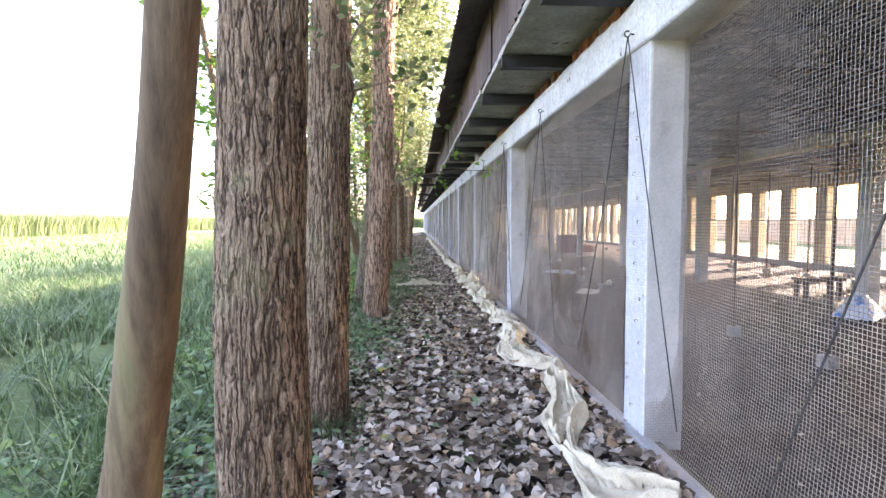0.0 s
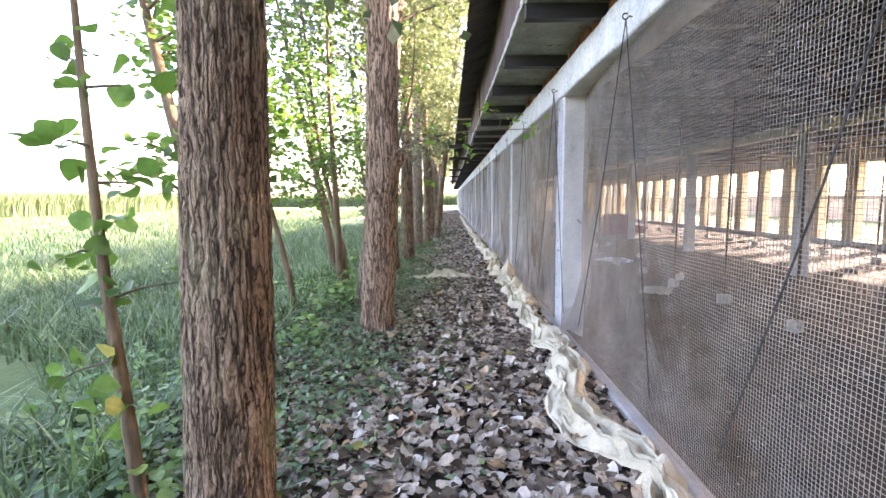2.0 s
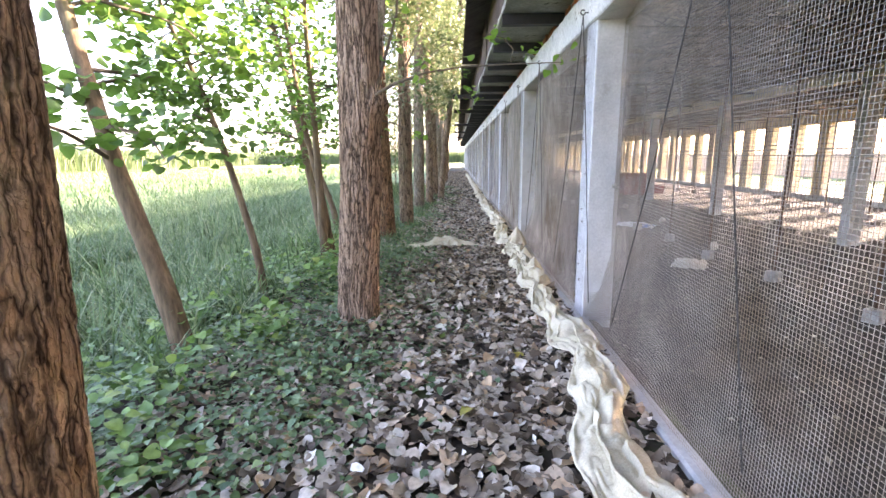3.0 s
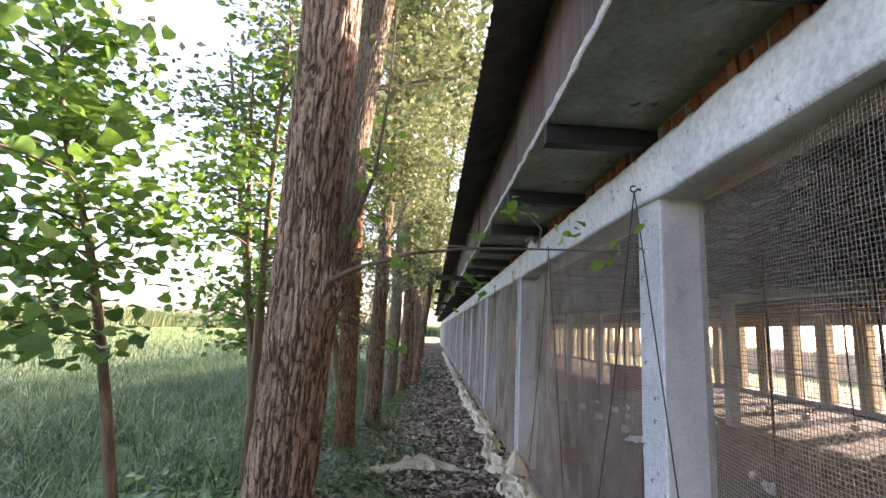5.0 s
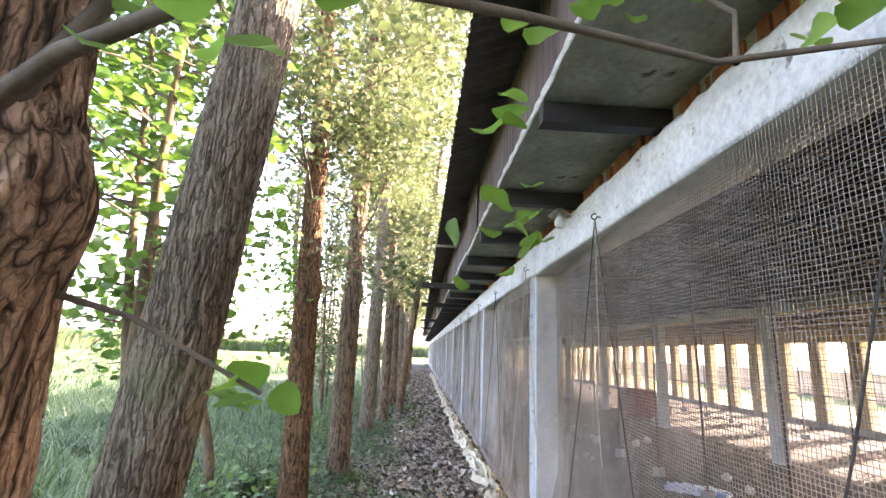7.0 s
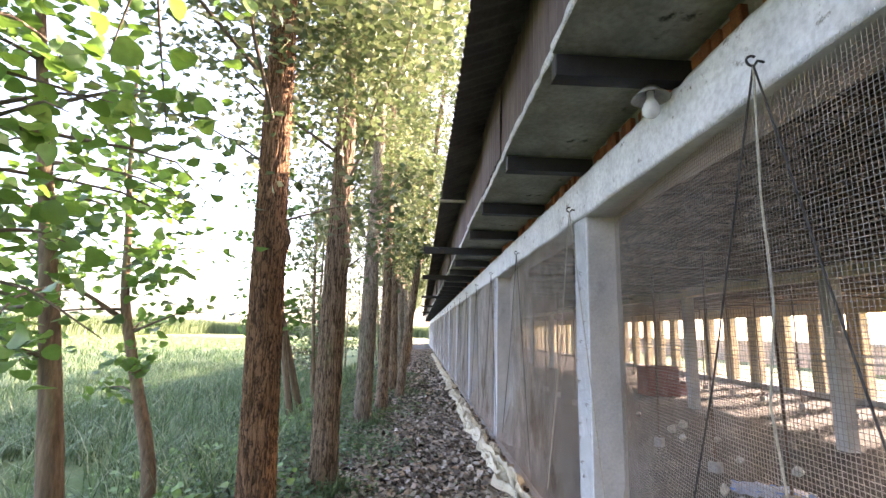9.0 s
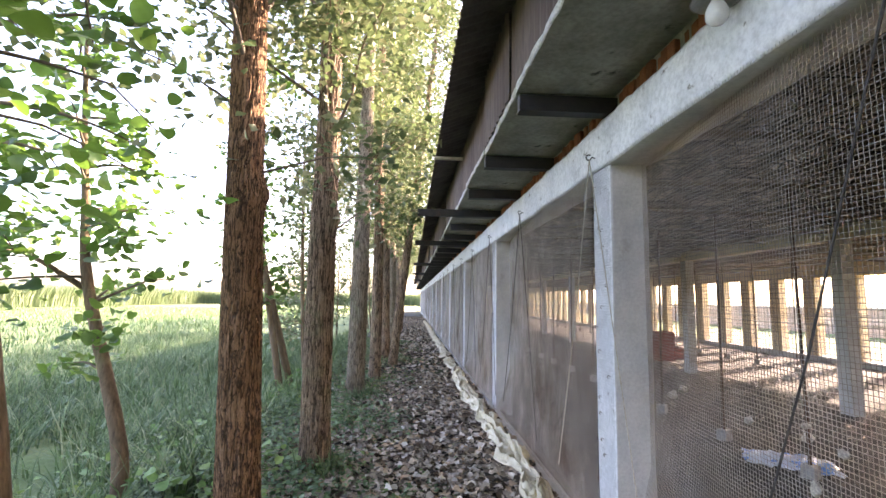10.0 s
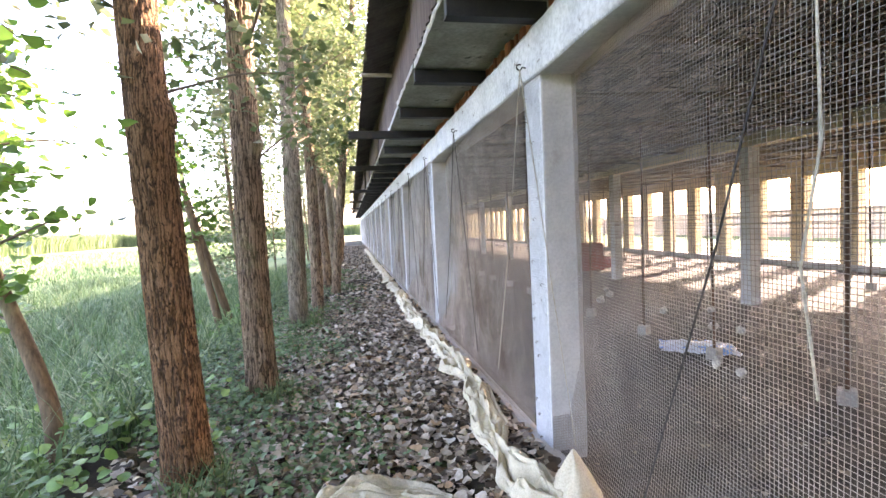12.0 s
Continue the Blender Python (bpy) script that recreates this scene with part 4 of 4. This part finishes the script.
# ---- ground cover ----
def leaf_litter():
    parts = []
    for fold, curl, wide, n, box, lift in ((.12, .25, .50, 15000, (-1.3, 1.24, .6, 17), .03), (-.22, -.35, .46, 13000, (-1.3, 1.24, .6, 17), .03), (.5, .6, .48, 6500, (-1.1, 1.24, .6, 17), .04), (.15, .3, .48, 9000, (-1.1, 1.2, 17, 46), .02)):
        p = spots(n, *box)
        keep = rng.uniform(0, 1, n) < np.array([1.0 if x > -.8 else 0.55 for x, y in p])
        p = p[keep]
        z = np.array([ground_z(x, y) for x, y in p]) + rng.uniform(.004, lift, len(p)) + .012
        size = rng.uniform(.034, .088, len(p)) * (1.0 if box[3] < 20 else 1.25)
        parts.append(scatter(*broad_leaf(fold, curl, wide, .06, 9), np.column_stack([p, z]), rot_matrices(len(p), .42), size))
    V, F = join(parts)
    solo("leaf_litter", quick_mesh("leaf_litter", V, F, (DRY,)), "thick layer of curled dry grey-brown poplar leaves", "fallen leaves", kind="stuff")


leaf_litter()


def herbs():
    n = 120000
    p = spots(n, -2.6, .65, .8, 24)
    d = np.array([nz(x * 1.1, y * .7, 6.0) for x, y in p])
    edge = np.clip((-.05 - p[:, 0]) / .55, 0, 1) * np.clip((p[:, 0] + 2.9) / .8, 0, 1)
    edge = np.where(p[:, 0] > -.4, np.where(d > -.08, .5, .08) * np.clip((.6 - p[:, 0]) / .75, .06, 1), edge)
    near_tree = np.exp(-(((p[:, 0] + .5) / .5) ** 2))
    bare = np.where((p[:, 1] < 4.6) & (p[:, 0] > -.75), .12, 1.0)
    keep = rng.uniform(0, 1, n) < np.clip(edge * (.6 + .9 * d) + .12 * near_tree, 0, 1) * bare
    p, d = p[keep], d[keep]
    patch = np.concatenate([rng.normal((0.02, 10.7), (.28, .55), (900, 2)), rng.normal((-.35, 9.6), (.2, .4), (500, 2)), rng.normal((-.45, 12.0), (.16, .16), (350, 2)), rng.normal((-.5, 15.0), (.2, .25), (400, 2))])
    patch = patch[patch[:, 0] < .7]
    p, d = np.concatenate([p, patch]), np.concatenate([d, np.full(len(patch), .2)])
    h = rng.uniform(.02, .13, len(p)) * (1 + .6 * np.clip(d, 0, 1)) * np.clip(.45 + (-p[:, 0]) / 1.2, .45, 1.4)
    z = np.array([ground_z(x, y) for x, y in p]) + h
    V, F = scatter(*leaf_shape(.25, .3, .36), np.column_stack([p, z]), rot_matrices(len(p), .45), rng.uniform(.025, .062, len(p)))
    solo("ground_herbs", quick_mesh("ground_herbs", V, F, (HERB,)), "low dark green creeping herbs around the trunks", "herbs", kind="stuff")


herbs()


def weeds():
    """Broad-leaved weeds in clumps between the trunks."""
    r = random.Random(15)
    pos, rot, size = [], [], []
    for i in range(300):
        cx, cy = r.uniform(-2.4, -.85), r.uniform(1.2, 16)
        if nz(cx * 1.2, cy * .6, 3.0) < -.12:
            continue
        n = r.randint(14, 30)
        hh = r.uniform(.12, .42)
        q = np.column_stack([rng.normal(cx, .11, n), rng.normal(cy, .11, n), rng.uniform(.03, hh, n)])
        q[:, 2] += [ground_z(a, b) for a, b in q[:, :2]]
        pos.append(q)
        size.append(rng.uniform(.035, .085, n))
    pos, size = np.concatenate(pos), np.concatenate(size)
    V, F = scatter(*HEART, pos, rot_matrices(len(pos), .5), size)
    solo("broadleaf_weeds", quick_mesh("broadleaf_weeds", V, F, (WEED,)), "clumps of broad-leaved green weeds at the edge of the grass", "weeds", kind="stuff")


weeds()


def blades(n, pos, height, width, lean, mat, name, label, cat):
    """Arching three-joint blades."""
    g = rng
    a = g.uniform(0, 2 * math.pi, n)
    dx, dy = np.cos(a), np.sin(a)
    V = np.empty((n, 7, 3))
    for j, s in enumerate((0, .4, .75, 1.0)):
        c = pos + np.stack([dx * lean * height * s * s, dy * lean * height * s * s, height * (s - .32 * lean * s * s)], -1)
        w = (width * (1 - s) ** .6)[:, None] * np.stack([-dy, dx, np.zeros(n)], -1)
        if j < 3:
            V[:, 2 * j], V[:, 2 * j + 1] = c - w, c + w
        else:
            V[:, 6] = c
    T = np.array([(0, 1, 3), (0, 3, 2), (2, 3, 5), (2, 5, 4), (4, 5, 6)])
    F = (T[None] + (np.arange(n) * 7)[:, None, None]).reshape(-1, 3)
    solo(name, quick_mesh(name, V.reshape(-1, 3), F, (mat,)), label, cat, kind="stuff")


def grasses():
    n = 85000
    x = -1.35 - 7.5 * rng.uniform(0, 1, n) ** 1.7
    y = rng.uniform(.5, 26, n)
    d = np.array([nz(a * .8, b * .8, 1.0) for a, b in zip(x, y)])
    k = rng.uniform(0, 1, n) < np.clip(.75 + d + (-1.9 - x) * .5, .12, 1)
    x, y, d = x[k], y[k], d[k]
    tuft = rng.integers(0, 2600, len(x))
    near = x > -4.5
    x = np.where(near, x[tuft % len(x)] + rng.normal(0, .05, len(x)), x)
    y = np.where(near, y[tuft % len(x)] + rng.normal(0, .05, len(x)), y)
    pos = np.column_stack([x, y, [ground_z(a, b) for a, b in zip(x, y)]])
    h = rng.uniform(.22, .62, len(x)) * (1 + .5 * d)
    blades(len(x), pos, h, rng.uniform(.005, .0125, len(x)), rng.uniform(.3, 1.2, len(x)), GRASS, "tall_grass", "lush arching green grass beside the trees", "grass")
    n = 900
    foot = np.array([(-.48, 11.95), (-.46, 14.95), (-.62, 10.62), (-.50, 2.62), (-.52, 4.05)])[rng.integers(0, 5, n)]
    q = foot + rng.normal(0, .12, (n, 2))
    pos = np.column_stack([q, [ground_z(a, b) for a, b in q]])
    blades(n, pos, rng.uniform(.08, .28, n), rng.uniform(.003, .008, n), rng.uniform(.3, 1.1, n), GRASS, "grass_tufts", "thin grass tufts at the feet of the trunks", "grass")
    n = 36000
    x = -8 - 34 * rng.uniform(0, 1, n) ** 1.3
    y = rng.uniform(0, 75, n)
    pos = np.column_stack([x, y, np.full(n, -.23)])
    blades(n, pos, rng.uniform(.2, .45, n), rng.uniform(.012, .03, n), rng.uniform(.4, 1.0, n), GRASS, "field_grass", "bright green grass of the open field", "grass")
    n = 34000
    s = rng.uniform(0, 1, n)
    x = np.where(s < .72, -44 - rng.uniform(0, 3, n), rng.uniform(-46, 14, n))
    y = np.where(s < .72, rng.uniform(-30, 112, n), 110 + rng.uniform(0, 3, n))
    pos = np.column_stack([x, y, np.full(n, -.15)])
    blades(n, pos, rng.uniform(2.3, 3.3, n), rng.uniform(.05, .1, n), rng.uniform(.1, .5, n), CROP, "crop_row", "tall pale green crop along the far edge of the field", "crop")


grasses()

# ---- cloth along the kerb ----
def ribbon(name, centre, width, seed, label, rise=0.05, folds=11.0, n=620, m=52):
    """A long strip of sacking, bunched and twisted, laid along a line of (x, y)."""
    C = np.array(centre, float)
    t = np.linspace(0, len(C) - 1, n)
    X, Y = (np.interp(t, range(len(C)), C[:, k]) for k in (0, 1))
    for _ in range(int(n / len(C) * 4)):
        X[1:-1], Y[1:-1] = (X[:-2] + 2 * X[1:-1] + X[2:]) / 4, (Y[:-2] + 2 * Y[1:-1] + Y[2:]) / 4
    L = np.concatenate([[0], np.cumsum(np.hypot(np.diff(X), np.diff(Y)))])
    P = np.empty((n, m, 3))
    for i in range(n):
        a, b = max(i - 1, 0), min(i + 1, n - 1)
        dx, dy = X[b] - X[a], Y[b] - Y[a]
        l = math.hypot(dx, dy) or 1
        nx, ny = dy / l, -dx / l
        u = L[i]
        w = width * .8 * (1.0 + 1.3 * nz(u * 2.4, seed)) * min(1.0, .35 + 6 * min(u, L[-1] - u))
        bunch = rise * max(.25, 1.0 + 1.5 * nz(u * 1.6, seed + 8.0))
        for j in range(m):
            v = j / (m - 1) * 2 - 1
            ph = v * folds * .5 + 7.0 * nz(u * 1.3, seed + 3.0) + 2.6 * nz(u * 3.4, v * 1.5, seed) + 2.4 * nz(u * 8.0, v * 3.0, seed + 4)
            fold = math.sin(ph)
            lift = bunch * (1 - v ** 4) * (.42 + .34 * fold + .16 * math.sin(ph * 2.3 + 3 * nz(u * 2.2, seed + 1)) + .30 * nz(u * 5.5, v * 2.5, seed + 2)) + .012 * abs(nz(u * 15, v * 5, seed + 2))
            side = w * v + .16 * w * math.cos(ph + .8) * (1 - v * v) + .02 * nz(u * 6, v * 2, seed + 5)
            x = min(1.25, X[i] - .05 + nx * side)
            y = Y[i] + ny * side + .012 * nz(u * 7, v * 3, seed + 6)
            P[i, j] = (x, y, ground_z(x, y) + .05 + max(-.02, lift))
    me = grid_mesh(name, P, (TARP,))
    ob = solo(name, me, label, "sacking")
    md = ob.modifiers.new("cloth", 'SOLIDIFY')
    md.thickness = 0.0025
    return ob


ALONG = "crumpled cream sacking strip lying along the kerb"
ribbon("sacking_strip", [(1.20, 2.75), (1.03, 2.91), (.95, 3.1), (.93, 3.4), (1.05, 3.75), (1.16, 4.16), (1.19, 4.5)], 0.115, 1.0, ALONG, rise=.085)
ribbon("sacking_strip", [(1.22, 4.5), (1.18, 4.72), (1.05, 4.95), (1.03, 5.3), (1.13, 5.65), (1.18, 6.0), (1.18, 6.4), (1.12, 6.8), (1.12, 7.2), (1.15, 7.7)], 0.115, 2.5, ALONG, rise=.085, n=760)
ribbon("sacking_strip", [(1.14, 7.6), (1.16, 8.1), (1.13, 8.6), (1.17, 9.1), (1.15, 9.5), (1.10, 9.8)], 0.115, 7.3, ALONG, rise=.085)
ribbon("sacking_strip", [(1.14, 9.8), (1.07, 10.1), (1.06, 10.45), (1.12, 10.9), (1.19, 11.4), (1.18, 12.0), (1.15, 12.6), (1.16, 13.5), (1.11, 14.6), (1.11, 15.8), (1.16, 17.0)], 0.115, 4.0, ALONG, rise=.095, n=900)
ribbon("sacking_strip", [(1.14, 17.1), (1.12, 19), (1.16, 22), (1.12, 26), (1.16, 31), (1.12, 37)], 0.115, 6.0, "faded sacking strip along the far stretch of kerb", n=400, m=20)
ribbon("sacking_cloth", [(-.60, 9.80), (-.35, 9.95), (-.05, 10.08), (.23, 10.22), (.5, 10.25), (.72, 10.15)], 0.115, 9.0, "dirty cream sacking lying across the leafy path", rise=.06, n=260)


def sack():
    bm = bmesh.new()
    bmesh.ops.create_icosphere(bm, subdivisions=5, radius=1.0)
    for v in bm.verts:
        p = v.co.copy()
        a = math.atan2(p.y, p.x)
        up = max(0.0, p.z)
        flat = math.hypot(p.x, p.y)
        crease = 1 + (.13 * abs(math.sin(2.5 * a + 1.5 * nz(p.x, p.y, up * 2))) + .10 * nz(p.x * 3, p.y * 3, p.z * 2) + .04 * nz(p.x * 9, p.y * 9, p.z * 4)) * min(1, flat * 3)
        r = (1 - up) * 1.0 + .10 * up * flat
        s = (r / flat if flat > 1e-4 else 0) * crease
        v.co = Vector((p.x * s * .15, p.y * s * .19, up * .30 + max(-.05, min(0, p.z))))
    for y, k in ((9.92, 1.0), (9.0, .62), (8.35, .7), (4.5, .6)):
        solo("sack", bm_mesh("sack", bm.copy(), (TARP,), True), "bunched cream sack leaning against the kerb", "sack", at=pose(1.17 if k < 1 else 1.19, y - .05, .04, 0, 0, k * 140) @ Matrix.Scale(k, 4))
    bm.free()


sack()


# ---- hooks and cords ----
def hooks():
    r = random.Random(4)
    pts = [(0.0, 0, 0), (-.02, 0, .004)] + [(-.036 + .016 * math.cos(a), 0.004 * math.sin(a * .5), .020 - .016 * math.sin(a) - .016) for a in np.linspace(1.2, 5.4, 10)]
    hook = tubes_mesh("hook", [(pts, 0.0042)], IRON, 6)
    for i in range(24):
        y = POST_Y[1] + .12 + 1.75 * i
        x = 1.272
        t = thing("beam_hook", (x, y, 2.26), "black iron hook in the beam with a cord hanging from it", "hook", "hooks along the beam")
        part("hook", hook, t)
        e = (-.03, -.50 + r.uniform(-.05, .05), -1.95)
        f = (-.03, .74 + r.uniform(-.1, .1), -1.93)
        for c, rad in ((e, .0032), (f, .0036)):
            pts = [(-.035, 0, -.01), (-.026, c[1] * .47, c[2] * .5), c]
            part("cord", tubes_mesh("cord", [(pts, rad)], ROPE_PALE if i % 6 == 0 else ROPE, 5), t)
        if i == 5:
            pts = [(-.035, .0, -.01), (-.02, .04, -.4), (-.02, .03, -.72), (-.02, .08, -1.0), (-.02, .04, -1.3)]
            part("rope", tubes_mesh("rope", [(pts, .0036)], ROPE_PALE, 6), t, "pale twisted rope")


hooks()


# ---- lamp ----
def lamp():
    t = thing("eave_lamp", (1.20, 9.27, 2.42), "bare bulb under a shallow enamel shade below the eave", "lamp")
    def lathe(profile, seg=28):
        V = [(r * math.cos(2 * math.pi * k / seg), r * math.sin(2 * math.pi * k / seg), z) for r, z in profile for k in range(seg)]
        F = [(i * seg + k, i * seg + (k + 1) % seg, (i + 1) * seg + (k + 1) % seg, (i + 1) * seg + k) for i in range(len(profile) - 1) for k in range(seg)]
        return V, F
    part("shade", quick_mesh("shade", *lathe([(.012, .055), (.03, .05), (.048, .03), (.076, .006), (.079, .001), (.074, .003), (.046, .024), (.02, .042)]), (ENAMEL,), True), t)
    part("bulb", quick_mesh("bulb", *lathe([(.014, .035), (.016, .0), (.028, -.02), (.036, -.042), (.034, -.065), (.02, -.08), (.001, -.085)]), (BULB,), True), t, "white opal bulb")
    part("socket", quick_mesh("socket", *lathe([(.001, .10), (.016, .098), (.018, .06), (.018, .03)]), (IRON,), True), t)
    part("cable", tubes_mesh("cable", [([(0, 0, .09), (.01, 0, .13), (.06, .01, .15), (.14, 0, .155)], .005)], IRON, 6), t)


lamp()

# ---- bars that stick out over the path ----
bar_me = bm_mesh("projecting_bar", box_bm(0, 1.05, -.035, .035, 0, .09, .004), (IRON,))
for y in (13.73, 16.95, 22.5, 28.2, 35.0):
    solo("projecting_bar", bar_me, "black iron bar sticking out from the eave over the path", "bar", "iron bars over the path", at=(.28, y, 2.475))

solo("wooden_slat", bm_mesh("wooden_slat", box_bm(.45, .782, 13.07, 13.13, 3.025, 3.052, .003), (PALE_FEED,)), "pale broken wooden slat wedged under the roof edge", "slat")

# ---- things on the floor of the house ----
def floor_things():
    r = random.Random(9)
    tray = bmesh.new()
    box_bm(-.40, .40, -.28, .28, 0, .012, .003, 1, tray)
    for x0, x1, y0, y1 in ((-.40, .40, -.28, -.265), (-.40, .40, .265, .28), (-.40, -.385, -.265, .265), (.385, .40, -.265, .265)):
        box_bm(x0, x1, y0, y1, .012, .085, .002, 1, tray)
    me = bm_mesh("tray", tray, (RED_PLASTIC,))
    for i in range(8):
        solo("red_tray", me, "red plastic crate in a stack on the litter", "crate", "stacked red crates", at=pose(6.25, 19.3, .02 + .088 * i, 0, 0, r.uniform(-2, 2)))
    for i in range(3):
        solo("red_tray", me, "red plastic crate in a low stack on the litter", "crate", "stacked red crates", at=pose(6.9, 19.7, .02 + .088 * i, 0, 0, 20 + r.uniform(-2, 2)))
    # pale lumps beside the rods
    for i, (x, y, s) in enumerate(((4.2, 14.9, .07), (4.6, 15.3, .07), (4.4, 12.7, .06), (3.9, 9.9, .07))):
        bm = bmesh.new()
        bmesh.ops.create_icosphere(bm, subdivisions=2, radius=1)
        for v in bm.verts:
            p = v.co.copy()
            k = s * (1 + .35 * nz(p.x * 1.6 + i * 4, p.y * 1.6, p.z * 1.6))
            v.co = Vector((p.x * k, p.y * k * .7, p.z * k * .9))
        solo("pale_lump", bm_mesh("pale_lump", bm, (PALE_FEED,)), "pale crumbled block lying on the litter", "block", "pale blocks on the floor", at=(x, y, s * .7))
    # clods and feathers caught in the wire
    for i, (y, z, a, b) in enumerate(((9.36, 1.06, .017, .016), (9.03, 1.06, .016, .015), (9.12, .945, .017, .026), (9.73, 1.085, .016, .012), (9.14, 1.10, .012, .012), (9.03, .94, .018, .018), (7.72, 1.13, .018, .016), (7.50, 1.13, .018, .018), (7.27, 1.12, .018, .020), (6.30, 1.11, .014, .016), (6.24, 1.10, .014, .015))):
        bm = bmesh.new()
        bmesh.ops.create_icosphere(bm, subdivisions=2, radius=1)
        for v in bm.verts:
            p = v.co.copy()
            k = 1 + .4 * nz(p.x * 1.7 + i * 4, p.y * 1.7, p.z * 1.7) + .15 * nz(p.x * 5, p.y * 5 + i, p.z * 5)
            v.co = Vector((p.x * k * .012, p.y * k * a * .8, p.z * k * b * .8))
        solo("mesh_clod", bm_mesh("mesh_clod", bm, (CLOD,)), "small pale clod of lime and feathers caught in the wire mesh", "clod", "clods in the wire mesh", at=(1.299, y, z))
    # plastic film
    P = np.array([[(.34 * u * (1 + .2 * nz(v * 2, u * 3)), .22 * v * (1 + .3 * nz(u * 3, v * 2, 4)), .03 + .05 * abs(nz(u * 4, v * 4, 1.0)) + .05 * (1 - u * u) * (1 - v * v)) for v in np.linspace(-1, 1, 18)] for u in np.linspace(-1, 1, 24)])
    ob = solo("plastic_film", grid_mesh("plastic_film", P, (FILM,)), "crumpled blue and white plastic film on the litter", "plastic film", at=pose(3.6, 12.0, .0, 0, 0, -35))
    ob2 = solo("feed_paper", grid_mesh("feed_paper", P * .8, (PALE_FEED,)), "torn pale feed bag lying on the litter", "feed bag", at=pose(3.1, 8.9, .0, 0, 0, 60))

    # bundle at a middle post and a low bench
    P2 = np.array([[(.30 * u, .22 * v, .02 + .30 * (1 - u * u) * (1 - v * v) + .06 * abs(nz(u * 3, v * 3, 8.0))) for v in np.linspace(-1, 1, 16)] for u in np.linspace(-1, 1, 20)])
    solo("feed_bag", grid_mesh("feed_bag", P2, (FILM,)), "pale bundle of folded bags against a middle post", "bundle", at=pose(5.75, 6.55, 0, 0, 0, 30))
    b = thing("low_bench", (6.6, 8.1, 0), "low dark wooden bench standing on the litter", "bench")
    part("seat", bm_mesh("seat", box_bm(-.35, .35, -.14, .14, .28, .33, .006), (ROD,)), b)
    leg = bm_mesh("leg", box_bm(-.03, .03, -.03, .03, 0, .28, .004), (ROD,))
    for lx in (-.28, .28):
        for ly in (-.09, .09):
            part("leg", leg, b, at=(lx, ly, .012))


floor_things()

# ---- beyond the far openings ----
def yard_wall():
    t = thing("yard_wall", (20.0, 20, 0), "low pale brick yard wall beyond the far openings", "wall")
    part("wall", bm_mesh("wall", box_bm(0, .24, -40, 45, -.1, 1.25), (PALE_WALL,)), t)
    part("coping", bm_mesh("coping", box_bm(-.05, .29, -40, 45, 1.25, 1.33, .01), (CEMENT,)), t, "cement coping")


yard_wall()

# ---- bricks of the course, laid last ----
def bricks():
    r = random.Random(6)
    meshes = []
    for s in range(3):
        bm = box_bm(0, .11, 0, .056, 0, .118, .005, 1)
        for v in bm.verts:
            v.co += Vector((nz(v.co.y * 30, v.co.z * 30, s * 3.0), nz(v.co.x * 30, v.co.z * 30, s * 5.0), 0)) * .006
        meshes.append(bm_mesh("brick", bm, (BRICK,)))
    y, i = 2.2, 0
    far_bm = bmesh.new()
    while y < 40:
        x = 1.335 + r.uniform(-.012, .02)
        if i < 290:
            part("brick", meshes[i % 3], WALL_UPPER, at=pose(x, y, BEAM_TOP - .006 + r.uniform(-.008, .006), r.uniform(-3, 3), 0, r.uniform(-4, 4)))
        else:
            box_bm(x, x + .1, y, y + .056, BEAM_TOP - .006, BEAM_TOP + .112, 0, 1, far_bm)
        y += .066 if i < 290 else .08
        i += 1
    ob = part("bricks", bm_mesh("bricks", far_bm, (BRICK,)), WALL_UPPER)
    ob["kind"] = "stuff"


bricks()
